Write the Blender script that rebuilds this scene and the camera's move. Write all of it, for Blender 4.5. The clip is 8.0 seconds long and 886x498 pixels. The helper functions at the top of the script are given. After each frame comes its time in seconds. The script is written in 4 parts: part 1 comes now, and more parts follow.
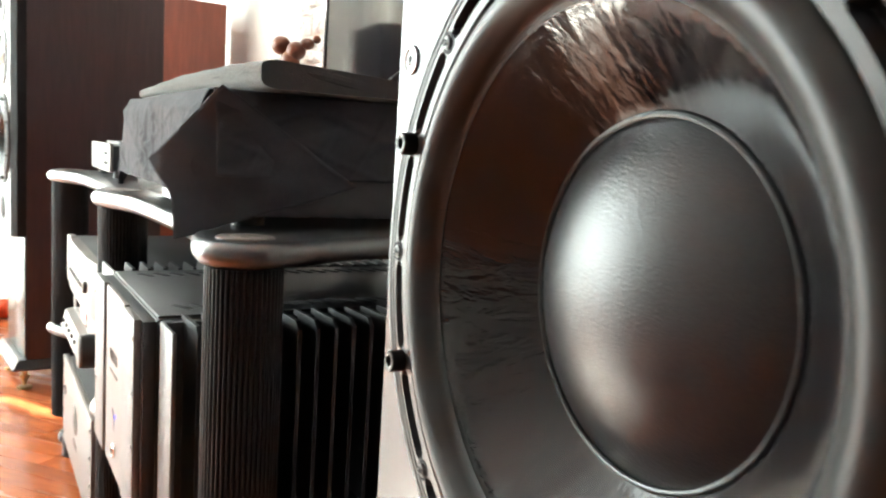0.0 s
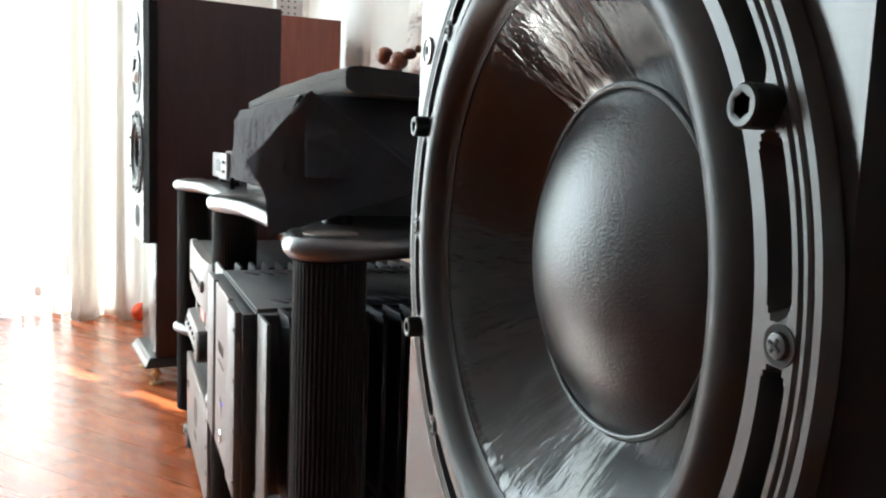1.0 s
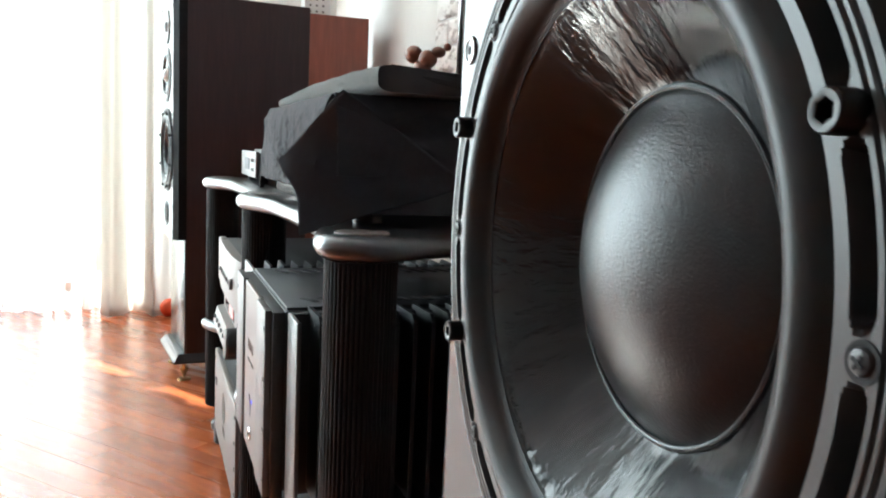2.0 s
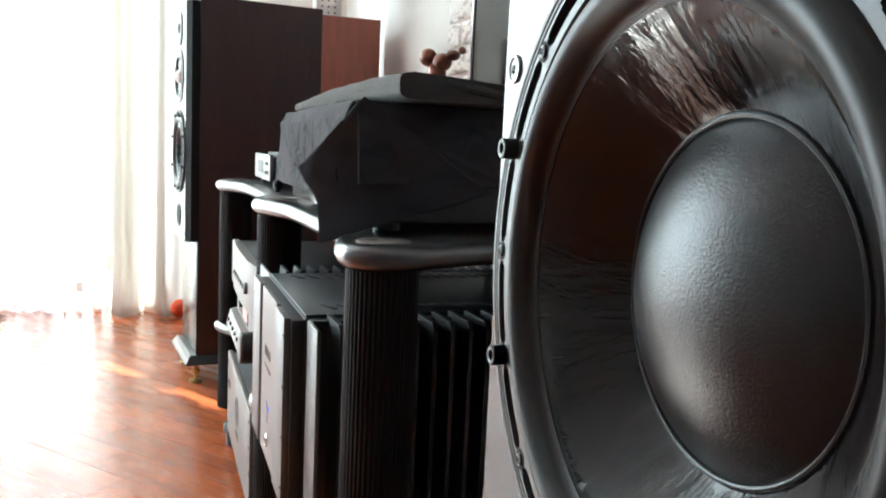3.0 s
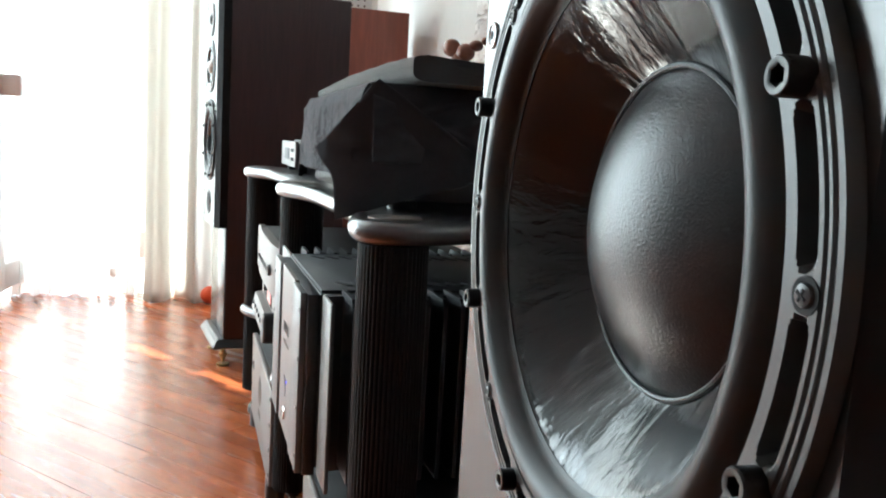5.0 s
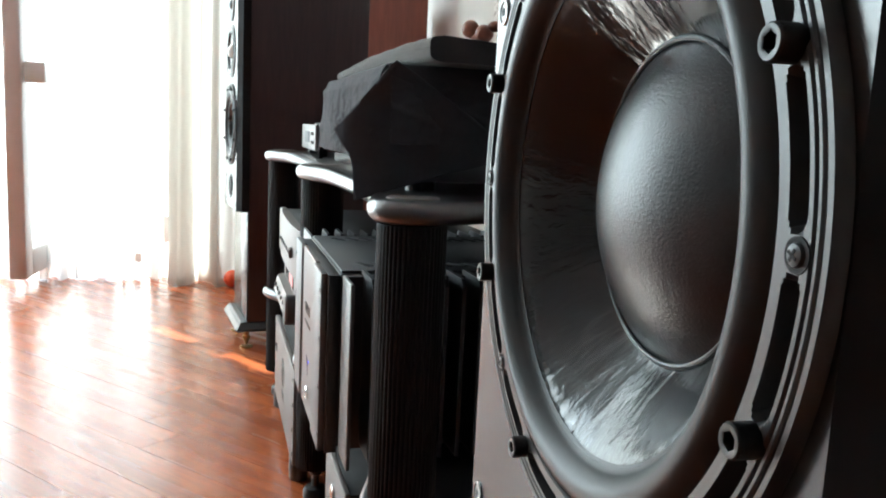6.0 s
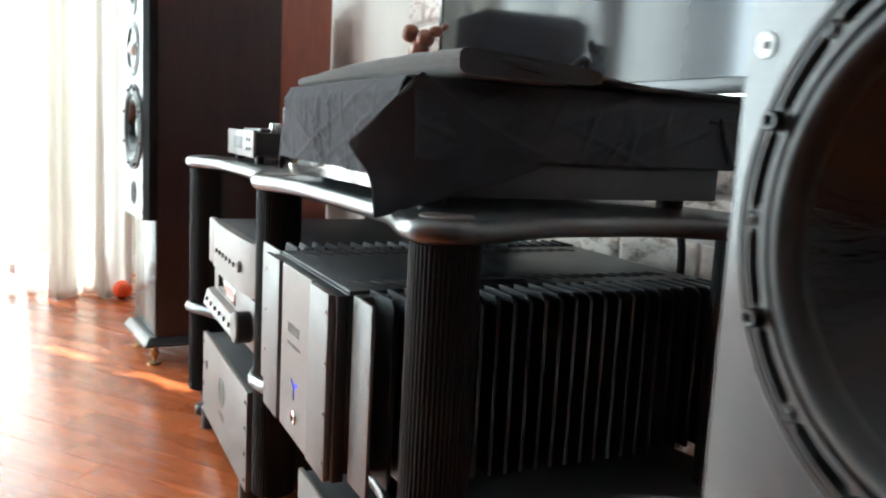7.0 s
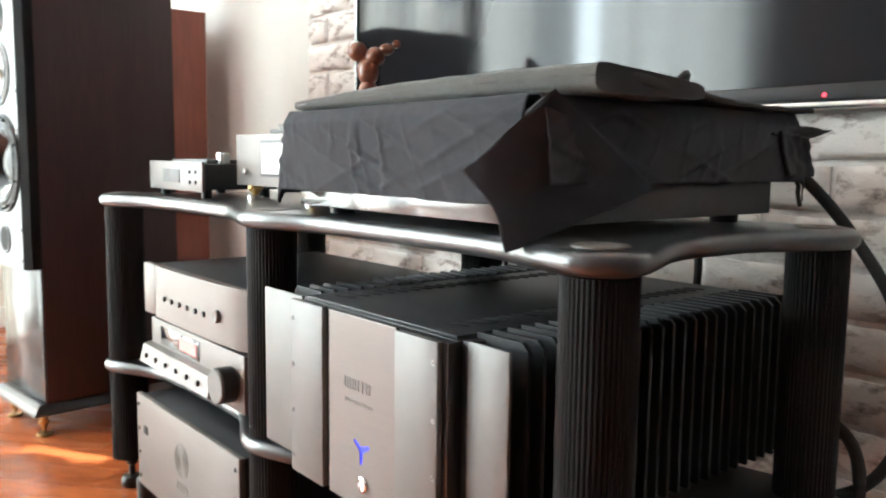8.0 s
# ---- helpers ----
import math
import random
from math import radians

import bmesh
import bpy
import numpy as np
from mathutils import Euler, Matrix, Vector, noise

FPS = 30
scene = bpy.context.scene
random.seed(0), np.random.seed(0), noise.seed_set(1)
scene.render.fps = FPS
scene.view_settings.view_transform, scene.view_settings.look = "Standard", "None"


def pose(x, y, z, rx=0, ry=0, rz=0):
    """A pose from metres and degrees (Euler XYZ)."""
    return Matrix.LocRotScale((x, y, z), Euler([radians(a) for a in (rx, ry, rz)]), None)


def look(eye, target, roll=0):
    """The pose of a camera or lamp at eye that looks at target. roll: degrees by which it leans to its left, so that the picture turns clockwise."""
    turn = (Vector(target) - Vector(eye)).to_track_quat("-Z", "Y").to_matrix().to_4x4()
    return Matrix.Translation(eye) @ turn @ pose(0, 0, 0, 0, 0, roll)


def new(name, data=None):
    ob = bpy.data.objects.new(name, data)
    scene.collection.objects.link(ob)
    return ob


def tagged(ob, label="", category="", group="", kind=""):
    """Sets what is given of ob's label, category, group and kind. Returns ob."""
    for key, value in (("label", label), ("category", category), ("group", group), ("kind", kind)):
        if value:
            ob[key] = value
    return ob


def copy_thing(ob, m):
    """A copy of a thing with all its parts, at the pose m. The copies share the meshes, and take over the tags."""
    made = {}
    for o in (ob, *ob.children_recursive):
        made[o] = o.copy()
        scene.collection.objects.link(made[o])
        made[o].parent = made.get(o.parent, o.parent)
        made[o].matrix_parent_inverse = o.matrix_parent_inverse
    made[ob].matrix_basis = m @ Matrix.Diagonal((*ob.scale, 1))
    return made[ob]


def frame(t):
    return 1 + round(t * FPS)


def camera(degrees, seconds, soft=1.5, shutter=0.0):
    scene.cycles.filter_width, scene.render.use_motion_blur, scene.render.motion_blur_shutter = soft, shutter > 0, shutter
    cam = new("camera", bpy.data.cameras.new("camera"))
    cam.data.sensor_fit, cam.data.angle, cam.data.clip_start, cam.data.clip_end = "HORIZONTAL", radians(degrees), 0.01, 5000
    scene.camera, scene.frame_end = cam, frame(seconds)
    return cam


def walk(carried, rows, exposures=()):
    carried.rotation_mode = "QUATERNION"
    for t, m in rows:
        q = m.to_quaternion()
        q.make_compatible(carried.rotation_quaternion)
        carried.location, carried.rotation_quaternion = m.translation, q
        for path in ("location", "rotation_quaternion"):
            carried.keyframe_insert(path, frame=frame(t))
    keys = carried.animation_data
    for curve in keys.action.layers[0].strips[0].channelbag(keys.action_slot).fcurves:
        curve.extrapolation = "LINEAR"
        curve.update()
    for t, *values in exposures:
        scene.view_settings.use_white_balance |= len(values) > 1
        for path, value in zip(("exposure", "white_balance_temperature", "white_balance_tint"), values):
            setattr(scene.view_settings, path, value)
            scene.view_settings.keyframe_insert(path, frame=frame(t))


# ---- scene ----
cam = camera(56.7, 8.0, soft=2.0, shutter=0.5)
PATH = [
    (0, (-0.149, -0.766, 0.678), (0.848, 0.951, 0.438), 3.5),
    (0.5, (-0.128, -0.802, 0.672), (0.732, 0.988, 0.437), 2.7),
    (1, (-0.122, -0.808, 0.669), (0.61, 1.039, 0.438), 2.3),
    (1.5, (-0.12, -0.807, 0.668), (0.572, 1.055, 0.435), 2.3),
    (2, (-0.127, -0.801, 0.67), (0.55, 1.066, 0.432), 2.5),
    (2.2, (-0.13, -0.797, 0.677), (0.543, 1.071, 0.438), 2.6),
    (3.5, (-0.145, -0.789, 0.678), (0.511, 1.085, 0.437), 2.6),
    (4, (-0.151, -0.789, 0.675), (0.496, 1.088, 0.433), 2.5),
    (4.5, (-0.139, -0.805, 0.67), (0.479, 1.081, 0.419), 2.3),
    (4.7, (-0.129, -0.816, 0.666), (0.482, 1.073, 0.419), 3.0),
    (6, (-0.126, -0.834, 0.66), (0.414, 1.069, 0.366), 2.7),
    (6.5, (-0.175, -0.814, 0.666), (0.445, 1.064, 0.37), 3.5),
    (7, (-0.274, -0.744, 0.668), (0.582, 1.042, 0.386), 3.0),
    (7.3, (-0.357, -0.699, 0.675), (0.627, 1.02, 0.401), 2.4),
    (7.5, (-0.421, -0.649, 0.68), (0.653, 1.017, 0.416), 2.2),
    (8, (-0.49, -0.506, 0.663), (0.763, 1.037, 0.443), 0.7),
]
walk(cam, [(t, look(eye, target, roll)) for t, eye, target, roll in PATH], exposures=[(0.0, 3.4, 6200, -1), (0.5, 2.95, 5900, 0), (1.0, 2.4, 5700, -1), (3.5, 2.45, 5600, -2), (6.0, 2.15, 5600, -2), (7.0, 2.45, 5600, -3), (7.5, 2.8, 5700, -2), (8.0, 2.8, 5950, 0)])

# world, sun and window light
world = bpy.data.worlds.new("world")
scene.world = world
world.use_nodes = True
SUN_DIR = Vector((0.53, -0.85, -0.65)).normalized()
wn = world.node_tree.nodes
sky = wn.new("ShaderNodeTexSky")
sky.sky_type = "NISHITA"
sky.sun_disc = False
sky.sun_elevation = radians(33)
sky.sun_rotation = math.atan2(-SUN_DIR.x, -SUN_DIR.y)
world.node_tree.links.new(sky.outputs[0], wn["Background"].inputs[0])
wn["Background"].inputs[1].default_value = 0.05


def lamp(name, kind, m, energy, color, **more):
    data = bpy.data.lights.new(name, kind)
    data.energy, data.color = energy, color
    for key, value in more.items():
        if key == "angle":
            data.angle = value
        if key == "size":
            data.shape, data.size, data.size_y = "RECTANGLE", value[0], value[1]
    ob = new(name, data)
    ob.matrix_world = m
    return ob


lamp("sun", "SUN", look((0, 0, 0), SUN_DIR), 5.0, (1.0, 0.93, 0.82), angle=radians(0.5))
lamp("window_daylight", "AREA", look((-1.05, 3.14, 1.27), (-1.05, 0, 1.5)), 32, (0.93, 0.97, 1.0), size=(1.3, 2.35))
lamp("side_window_daylight", "AREA", look((-2.9, 3.14, 1.27), (-2.9, 0, 1.9)), 62, (0.93, 0.97, 1.0), size=(1.6, 2.35))


# materials
def material(name, color, rough=0.5, metal=0.0, second=None, scale=20.0, stretch=(1, 1, 1), mix=0.5, bump=0.0, bump_scale=200.0,
             coat=0.0, coat_rough=0.1, rough_var=0.0, alpha=None, transmission=0.0, emit=None, tone=0.0, sheen=0.0, spec=0.5, detail=6.0, band=None):
    m = bpy.data.materials.new(name)
    m.use_nodes = True
    nt = m.node_tree
    b = nt.nodes["Principled BSDF"]
    put = lambda key, value: setattr(b.inputs[key], "default_value", value)
    put("Base Color", (*color, 1)), put("Roughness", rough), put("Metallic", metal), put("Coat Weight", coat), put("Coat Roughness", coat_rough)
    put("Transmission Weight", transmission), put("Sheen Weight", sheen), put("Specular IOR Level", spec)
    tc = nt.nodes.new("ShaderNodeTexCoord")
    mp = nt.nodes.new("ShaderNodeMapping")
    mp.inputs["Scale"].default_value = stretch
    nt.links.new(tc.outputs["Object"], mp.inputs[0])
    if second:
        n1 = nt.nodes.new("ShaderNodeTexNoise")
        n1.inputs["Scale"].default_value, n1.inputs["Detail"].default_value, n1.inputs["Roughness"].default_value = scale, detail, 0.6
        n2 = nt.nodes.new("ShaderNodeTexNoise")
        n2.inputs["Scale"].default_value, n2.inputs["Detail"].default_value = scale * 0.13, 3.0
        ad = nt.nodes.new("ShaderNodeMath")
        ad.operation = "MULTIPLY_ADD"
        ad.inputs[1].default_value = 0.6
        rp = nt.nodes.new("ShaderNodeMapRange")
        rp.inputs[1].default_value, rp.inputs[2].default_value = band or (0.6 - 0.25 / max(mix, 0.05) * 0.5, 0.95)
        mx = nt.nodes.new("ShaderNodeMix")
        mx.data_type = "RGBA"
        mx.inputs[6].default_value, mx.inputs[7].default_value = (*color, 1), (*second, 1)
        nt.links.new(mp.outputs[0], n1.inputs["Vector"])
        nt.links.new(mp.outputs[0], n2.inputs["Vector"])
        nt.links.new(n2.outputs[0], ad.inputs[0])
        nt.links.new(n1.outputs[0], ad.inputs[2])
        nt.links.new(ad.outputs[0], rp.inputs[0])
        nt.links.new(rp.outputs[0], mx.inputs[0])
        last = mx.outputs[2]
        if tone:
            oi = nt.nodes.new("ShaderNodeObjectInfo")
            tr = nt.nodes.new("ShaderNodeMapRange")
            tr.inputs[3].default_value, tr.inputs[4].default_value = 1 - tone, 1 + tone
            hs = nt.nodes.new("ShaderNodeHueSaturation")
            nt.links.new(oi.outputs["Random"], tr.inputs[0])
            nt.links.new(tr.outputs[0], hs.inputs["Value"])
            nt.links.new(last, hs.inputs["Color"])
            last = hs.outputs[0]
        nt.links.new(last, b.inputs["Base Color"])
        if rough_var:
            rr = nt.nodes.new("ShaderNodeMapRange")
            rr.inputs[3].default_value, rr.inputs[4].default_value = max(rough - rough_var, 0.02), rough + rough_var
            nt.links.new(n2.outputs[0], rr.inputs[0])
            nt.links.new(rr.outputs[0], b.inputs["Roughness"])
    if bump:
        nb = nt.nodes.new("ShaderNodeTexNoise")
        nb.inputs["Scale"].default_value, nb.inputs["Detail"].default_value = bump_scale, 4.0
        bp = nt.nodes.new("ShaderNodeBump")
        bp.inputs["Strength"].default_value, bp.inputs["Distance"].default_value = min(bump * 2, 1.0), 0.002 * bump
        nt.links.new(mp.outputs[0], nb.inputs["Vector"])
        nt.links.new(nb.outputs[0], bp.inputs["Height"])
        nt.links.new(bp.outputs[0], b.inputs["Normal"])
    if emit:
        put("Emission Color", (*emit[:3], 1)), put("Emission Strength", emit[3])
    return m


def sheer(name, color, through_light, weave):
    """Thin cloth: part of the light passes, part scatters through, part is reflected."""
    m = bpy.data.materials.new(name)
    m.use_nodes = True
    nt = m.node_tree
    out = nt.nodes["Material Output"]
    nt.nodes.remove(nt.nodes["Principled BSDF"])
    d, t, c = (nt.nodes.new(k) for k in ("ShaderNodeBsdfDiffuse", "ShaderNodeBsdfTranslucent", "ShaderNodeBsdfTransparent"))
    d.inputs[0].default_value = t.inputs[0].default_value = (*color, 1)
    a, b = nt.nodes.new("ShaderNodeMixShader"), nt.nodes.new("ShaderNodeMixShader")
    a.inputs[0].default_value, b.inputs[0].default_value = 0.75, through_light
    nt.links.new(d.outputs[0], a.inputs[1]), nt.links.new(t.outputs[0], a.inputs[2])
    nt.links.new(a.outputs[0], b.inputs[1]), nt.links.new(c.outputs[0], b.inputs[2])
    nt.links.new(b.outputs[0], out.inputs[0])
    tc, nz, bp = nt.nodes.new("ShaderNodeTexCoord"), nt.nodes.new("ShaderNodeTexNoise"), nt.nodes.new("ShaderNodeBump")
    nz.inputs["Scale"].default_value = weave
    bp.inputs["Distance"].default_value = 0.003
    nt.links.new(tc.outputs["Object"], nz.inputs["Vector"]), nt.links.new(nz.outputs[0], bp.inputs["Height"])
    nt.links.new(bp.outputs[0], d.inputs["Normal"])
    return m


M = {}
M["plaster"] = material("plaster", (0.78, 0.76, 0.72), 0.85, second=(0.70, 0.68, 0.64), scale=6, bump=0.15, bump_scale=120)
M["dark_wall"] = material("unseen_wall_dark", (0.34, 0.325, 0.31), 0.85, second=(0.29, 0.277, 0.264), scale=5)
M["ceiling"] = material("ceiling_paint", (0.87, 0.87, 0.86), 0.9, second=(0.84, 0.84, 0.83), scale=5)
M["brick"] = material("whitewashed_brick", (0.22, 0.15, 0.12), 0.85, second=(0.86, 0.83, 0.79), scale=26, stretch=(1, 1, 2.0), band=(0.57, 0.76), bump=0.8, bump_scale=60, tone=0.08)
M["mortar"] = material("mortar", (0.66, 0.63, 0.60), 0.95, second=(0.86, 0.84, 0.81), scale=60, band=(0.5, 0.8), bump=0.6, bump_scale=150)
M["plank"] = material("cherry_plank", (0.47, 0.135, 0.042), 0.27, second=(0.25, 0.058, 0.017), scale=9, stretch=(1.2, 14, 14), mix=0.6, coat=0.06, coat_rough=0.1, rough_var=0.06, bump=0.05, bump_scale=18, tone=0.22, spec=0.34)
M["subfloor"] = material("floor_joint", (0.10, 0.035, 0.015), 0.5, second=(0.06, 0.02, 0.01), scale=12)
M["tower_wood"] = material("dark_mahogany_veneer", (0.047, 0.020, 0.021), 0.5, second=(0.024, 0.011, 0.012), scale=14, stretch=(9, 9, 0.7), mix=0.6, bump=0.08, bump_scale=60, spec=0.35)
M["red_wood"] = material("cherry_veneer", (0.27, 0.070, 0.036), 0.45, second=(0.17, 0.040, 0.022), scale=10, stretch=(7, 7, 0.8), mix=0.6, bump=0.05, bump_scale=50)
M["baffle"] = material("silver_grey_lacquer", (0.032, 0.031, 0.031), 0.19, second=(0.026, 0.025, 0.025), scale=70, rough_var=0.03, bump=0.04, bump_scale=900)
M["ring"] = material("satin_grey_casting", (0.040, 0.039, 0.039), 0.34, second=(0.032, 0.031, 0.031), scale=90, rough_var=0.05, bump=0.06, bump_scale=900, spec=0.32)
M["edge_black"] = material("matt_black_edge", (0.006, 0.006, 0.007), 0.55, second=(0.010, 0.010, 0.011), scale=60, spec=0.12)
M["black_lacquer"] = material("black_lacquer", (0.018, 0.018, 0.020), 0.32, second=(0.028, 0.028, 0.030), scale=30, bump=0.05, bump_scale=300)
# Near-black that stands for the shade inside holes, slots and grooves.
M["slot"] = material("hole_shade_black", (0.006, 0.006, 0.007), 0.8)
M["rubber"] = material("butyl_rubber", (0.009, 0.009, 0.010), 0.44, second=(0.014, 0.014, 0.014), scale=80, bump=0.10, bump_scale=500, spec=0.32)


def cone_coat(name):
    """Lacquered paper: brush strokes run outwards, so the gloss breaks into ragged streaks."""
    m = material(name, (0.006, 0.006, 0.0068), 0.12, coat=0.05, coat_rough=0.05, spec=0.30)
    nt = m.node_tree
    b = nt.nodes["Principled BSDF"]
    tc, sp = nt.nodes.new("ShaderNodeTexCoord"), nt.nodes.new("ShaderNodeSeparateXYZ")
    an, ln, cb = nt.nodes.new("ShaderNodeMath"), nt.nodes.new("ShaderNodeVectorMath"), nt.nodes.new("ShaderNodeCombineXYZ")
    an.operation, ln.operation = "ARCTAN2", "LENGTH"
    nt.links.new(tc.outputs["Object"], sp.inputs[0]), nt.links.new(tc.outputs["Object"], ln.inputs[0])
    nt.links.new(sp.outputs[1], an.inputs[0]), nt.links.new(sp.outputs[0], an.inputs[1])
    nt.links.new(an.outputs[0], cb.inputs[0]), nt.links.new(ln.outputs["Value"], cb.inputs[1])
    mp = nt.nodes.new("ShaderNodeMapping")
    mp.inputs["Scale"].default_value = (5.0, 42.0, 1.0)
    nt.links.new(cb.outputs[0], mp.inputs[0])
    nz, fine, mix = nt.nodes.new("ShaderNodeTexNoise"), nt.nodes.new("ShaderNodeTexNoise"), nt.nodes.new("ShaderNodeMath")
    nz.inputs["Scale"].default_value, nz.inputs["Detail"].default_value, nz.inputs["Distortion"].default_value = 1.4, 4.0, 0.6
    fine.inputs["Scale"].default_value, fine.inputs["Detail"].default_value = 5.0, 3.0
    mix.operation = "MULTIPLY_ADD"
    mix.inputs[1].default_value = 0.25
    nt.links.new(mp.outputs[0], nz.inputs["Vector"]), nt.links.new(mp.outputs[0], fine.inputs["Vector"])
    nt.links.new(fine.outputs[0], mix.inputs[0]), nt.links.new(nz.outputs[0], mix.inputs[2])
    bp, rr = nt.nodes.new("ShaderNodeBump"), nt.nodes.new("ShaderNodeMapRange")
    bp.inputs["Strength"].default_value, bp.inputs["Distance"].default_value = 0.8, 0.0011
    rr.inputs[3].default_value, rr.inputs[4].default_value = 0.07, 0.20
    nt.links.new(mix.outputs[0], bp.inputs["Height"]), nt.links.new(nz.outputs[0], rr.inputs[0])
    nt.links.new(bp.outputs[0], b.inputs["Normal"]), nt.links.new(bp.outputs[0], b.inputs["Coat Normal"]), nt.links.new(rr.outputs[0], b.inputs["Roughness"])
    return m


M["cone"] = cone_coat("coated_paper_cone")
M["dome"] = material("leathery_dust_cap", (0.005, 0.0053, 0.006), 0.31, second=(0.016, 0.016, 0.018), scale=500, mix=0.4, rough_var=0.0, bump=0.22, bump_scale=1150, spec=0.38)
M["bolt"] = material("black_oxide_steel", (0.05, 0.05, 0.05), 0.4, metal=0.85, second=(0.03, 0.03, 0.03), scale=300)
M["steel"] = material("screw_steel", (0.35, 0.35, 0.35), 0.35, metal=1.0, second=(0.22, 0.22, 0.22), scale=300)
M["chrome"] = material("chrome", (0.75, 0.75, 0.74), 0.18, metal=1.0)
M["brass"] = material("brass_spike", (0.62, 0.42, 0.18), 0.3, metal=1.0, second=(0.45, 0.3, 0.12), scale=80)
M["shelf"] = material("graphite_lacquer_shelf", (0.030, 0.031, 0.034), 0.30, metal=0.2, second=(0.042, 0.043, 0.047), scale=70, bump=0.06, bump_scale=500, coat=0.7, coat_rough=0.22)
M["column"] = material("black_fluted_aluminium", (0.007, 0.007, 0.008), 0.48, metal=0.0, second=(0.011, 0.011, 0.012), scale=90, spec=0.12)
M["silver"] = material("brushed_aluminium", (0.17, 0.150, 0.139), 0.42, metal=0.3, second=(0.15, 0.132, 0.123), scale=50, stretch=(1, 1, 30), bump=0.05, bump_scale=200)
M["silver_dark"] = material("grey_aluminium", (0.155, 0.151, 0.147), 0.46, metal=0.3, second=(0.135, 0.132, 0.129), scale=50)
M["black_steel"] = material("black_powder_coat", (0.016, 0.017, 0.019), 0.45, second=(0.024, 0.025, 0.028), scale=100, bump=0.12, bump_scale=900)
M["fin"] = material("black_anodised_fin", (0.026, 0.027, 0.030), 0.45, metal=0.25, second=(0.018, 0.019, 0.022), scale=60)
M["cloth"] = material("slate_cotton_cloth", (0.031, 0.032, 0.039), 0.95, second=(0.022, 0.023, 0.029), scale=140, mix=0.5, bump=0.35, bump_scale=900, sheen=0.03)
M["towel"] = material("grey_knit_cloth", (0.105, 0.103, 0.095), 0.95, second=(0.07, 0.069, 0.064), scale=160, stretch=(1, 3, 1), bump=0.6, bump_scale=500, sheen=0.3)
M["cloth_black"] = material("black_cloth", (0.022, 0.022, 0.025), 0.9, second=(0.032, 0.032, 0.034), scale=120, bump=0.4, bump_scale=600)
M["plinth"] = material("polished_dark_plinth", (0.07, 0.07, 0.072), 0.14, second=(0.06, 0.06, 0.062), scale=40, stretch=(1, 20, 1), coat=0.8, coat_rough=0.08)
M["grey_panel"] = material("grey_plinth_side", (0.075, 0.075, 0.08), 0.5, metal=0.4, second=(0.06, 0.06, 0.065), scale=80)
M["screen"] = material("tv_glass", (0.010, 0.010, 0.012), 0.08, second=(0.012, 0.012, 0.014), scale=4, spec=0.28)
M["display"] = material("display_glass", (0.02, 0.02, 0.03), 0.08, coat=1.0, coat_rough=0.04)
M["white_plastic"] = material("white_plastic", (0.78, 0.78, 0.76), 0.4, second=(0.72, 0.72, 0.70), scale=20)
M["frame_white"] = material("painted_window_frame", (0.62, 0.58, 0.55), 0.4, second=(0.56, 0.52, 0.49), scale=12, bump=0.05)
M["terracotta"] = material("polished_brown_wood", (0.30, 0.10, 0.045), 0.35, second=(0.17, 0.05, 0.025), scale=25, stretch=(1, 1, 4), coat=0.3)
M["ball"] = material("orange_rubber_ball", (0.85, 0.11, 0.02), 0.5, second=(0.75, 0.08, 0.015), scale=60, bump=0.1)
M["cable"] = material("black_cable_braid", (0.014, 0.014, 0.015), 0.6, second=(0.03, 0.03, 0.03), scale=400, bump=0.5, bump_scale=800)
M["concrete"] = material("balcony_concrete", (0.42, 0.42, 0.41), 0.9, second=(0.33, 0.33, 0.32), scale=8, bump=0.4)
M["grey_paint"] = material("grey_railing", (0.20, 0.21, 0.23), 0.5, second=(0.16, 0.17, 0.19), scale=15)
M["blue_light"] = material("blue_indicator", (0.02, 0.03, 0.6), 0.4, emit=(0.01, 0.02, 1.0, 0.3))
M["red_light"] = material("red_indicator", (0.5, 0.01, 0.02), 0.4, emit=(1.0, 0.03, 0.05, 0.6))
M["ink"] = material("engraved_grey", (0.16, 0.15, 0.14), 0.6)
M["sheer"] = sheer("white_sheer", (0.78, 0.78, 0.76), 0.04, 300)
M["curtain"] = sheer("cream_curtain", (0.80, 0.78, 0.74), 0.0, 90)
gl = bpy.data.materials.new("window_glass")
gl.use_nodes = True
gl.node_tree.nodes["Principled BSDF"].inputs["Transmission Weight"].default_value = 1.0
gl.node_tree.nodes["Principled BSDF"].inputs["Roughness"].default_value = 0.0
gl.node_tree.nodes["Principled BSDF"].inputs["IOR"].default_value = 1.45
M["glass"] = gl


# building helpers
def mesh_of(name, bm, mat, angle=25):
    bmesh.ops.recalc_face_normals(bm, faces=bm.faces)
    me = bpy.data.meshes.new(name)
    bm.to_mesh(me)
    bm.free()
    for one in mat if isinstance(mat, (list, tuple)) else [mat]:
        me.materials.append(one)
    me.shade_smooth()
    me.set_sharp_from_angle(angle=radians(angle))
    return me


def part(name, bm, mat, parent, label="", m=None, angle=25):
    ob = new(name, mesh_of(name, bm, mat, angle))
    ob.parent = parent
    if m is not None:
        ob.matrix_local = m
    return tagged(ob, label)


def thing(name, m, label, category, group="", kind=""):
    ob = new(name)
    ob.empty_display_size = 0.05
    ob.matrix_world = m
    return tagged(ob, label, category, group, kind)


def solid(name, bm, mat, label, category, group="", kind="", m=None, angle=25):
    ob = new(name, mesh_of(name, bm, mat, angle))
    if m is not None:
        ob.matrix_world = m
    return tagged(ob, label, category, group, kind)


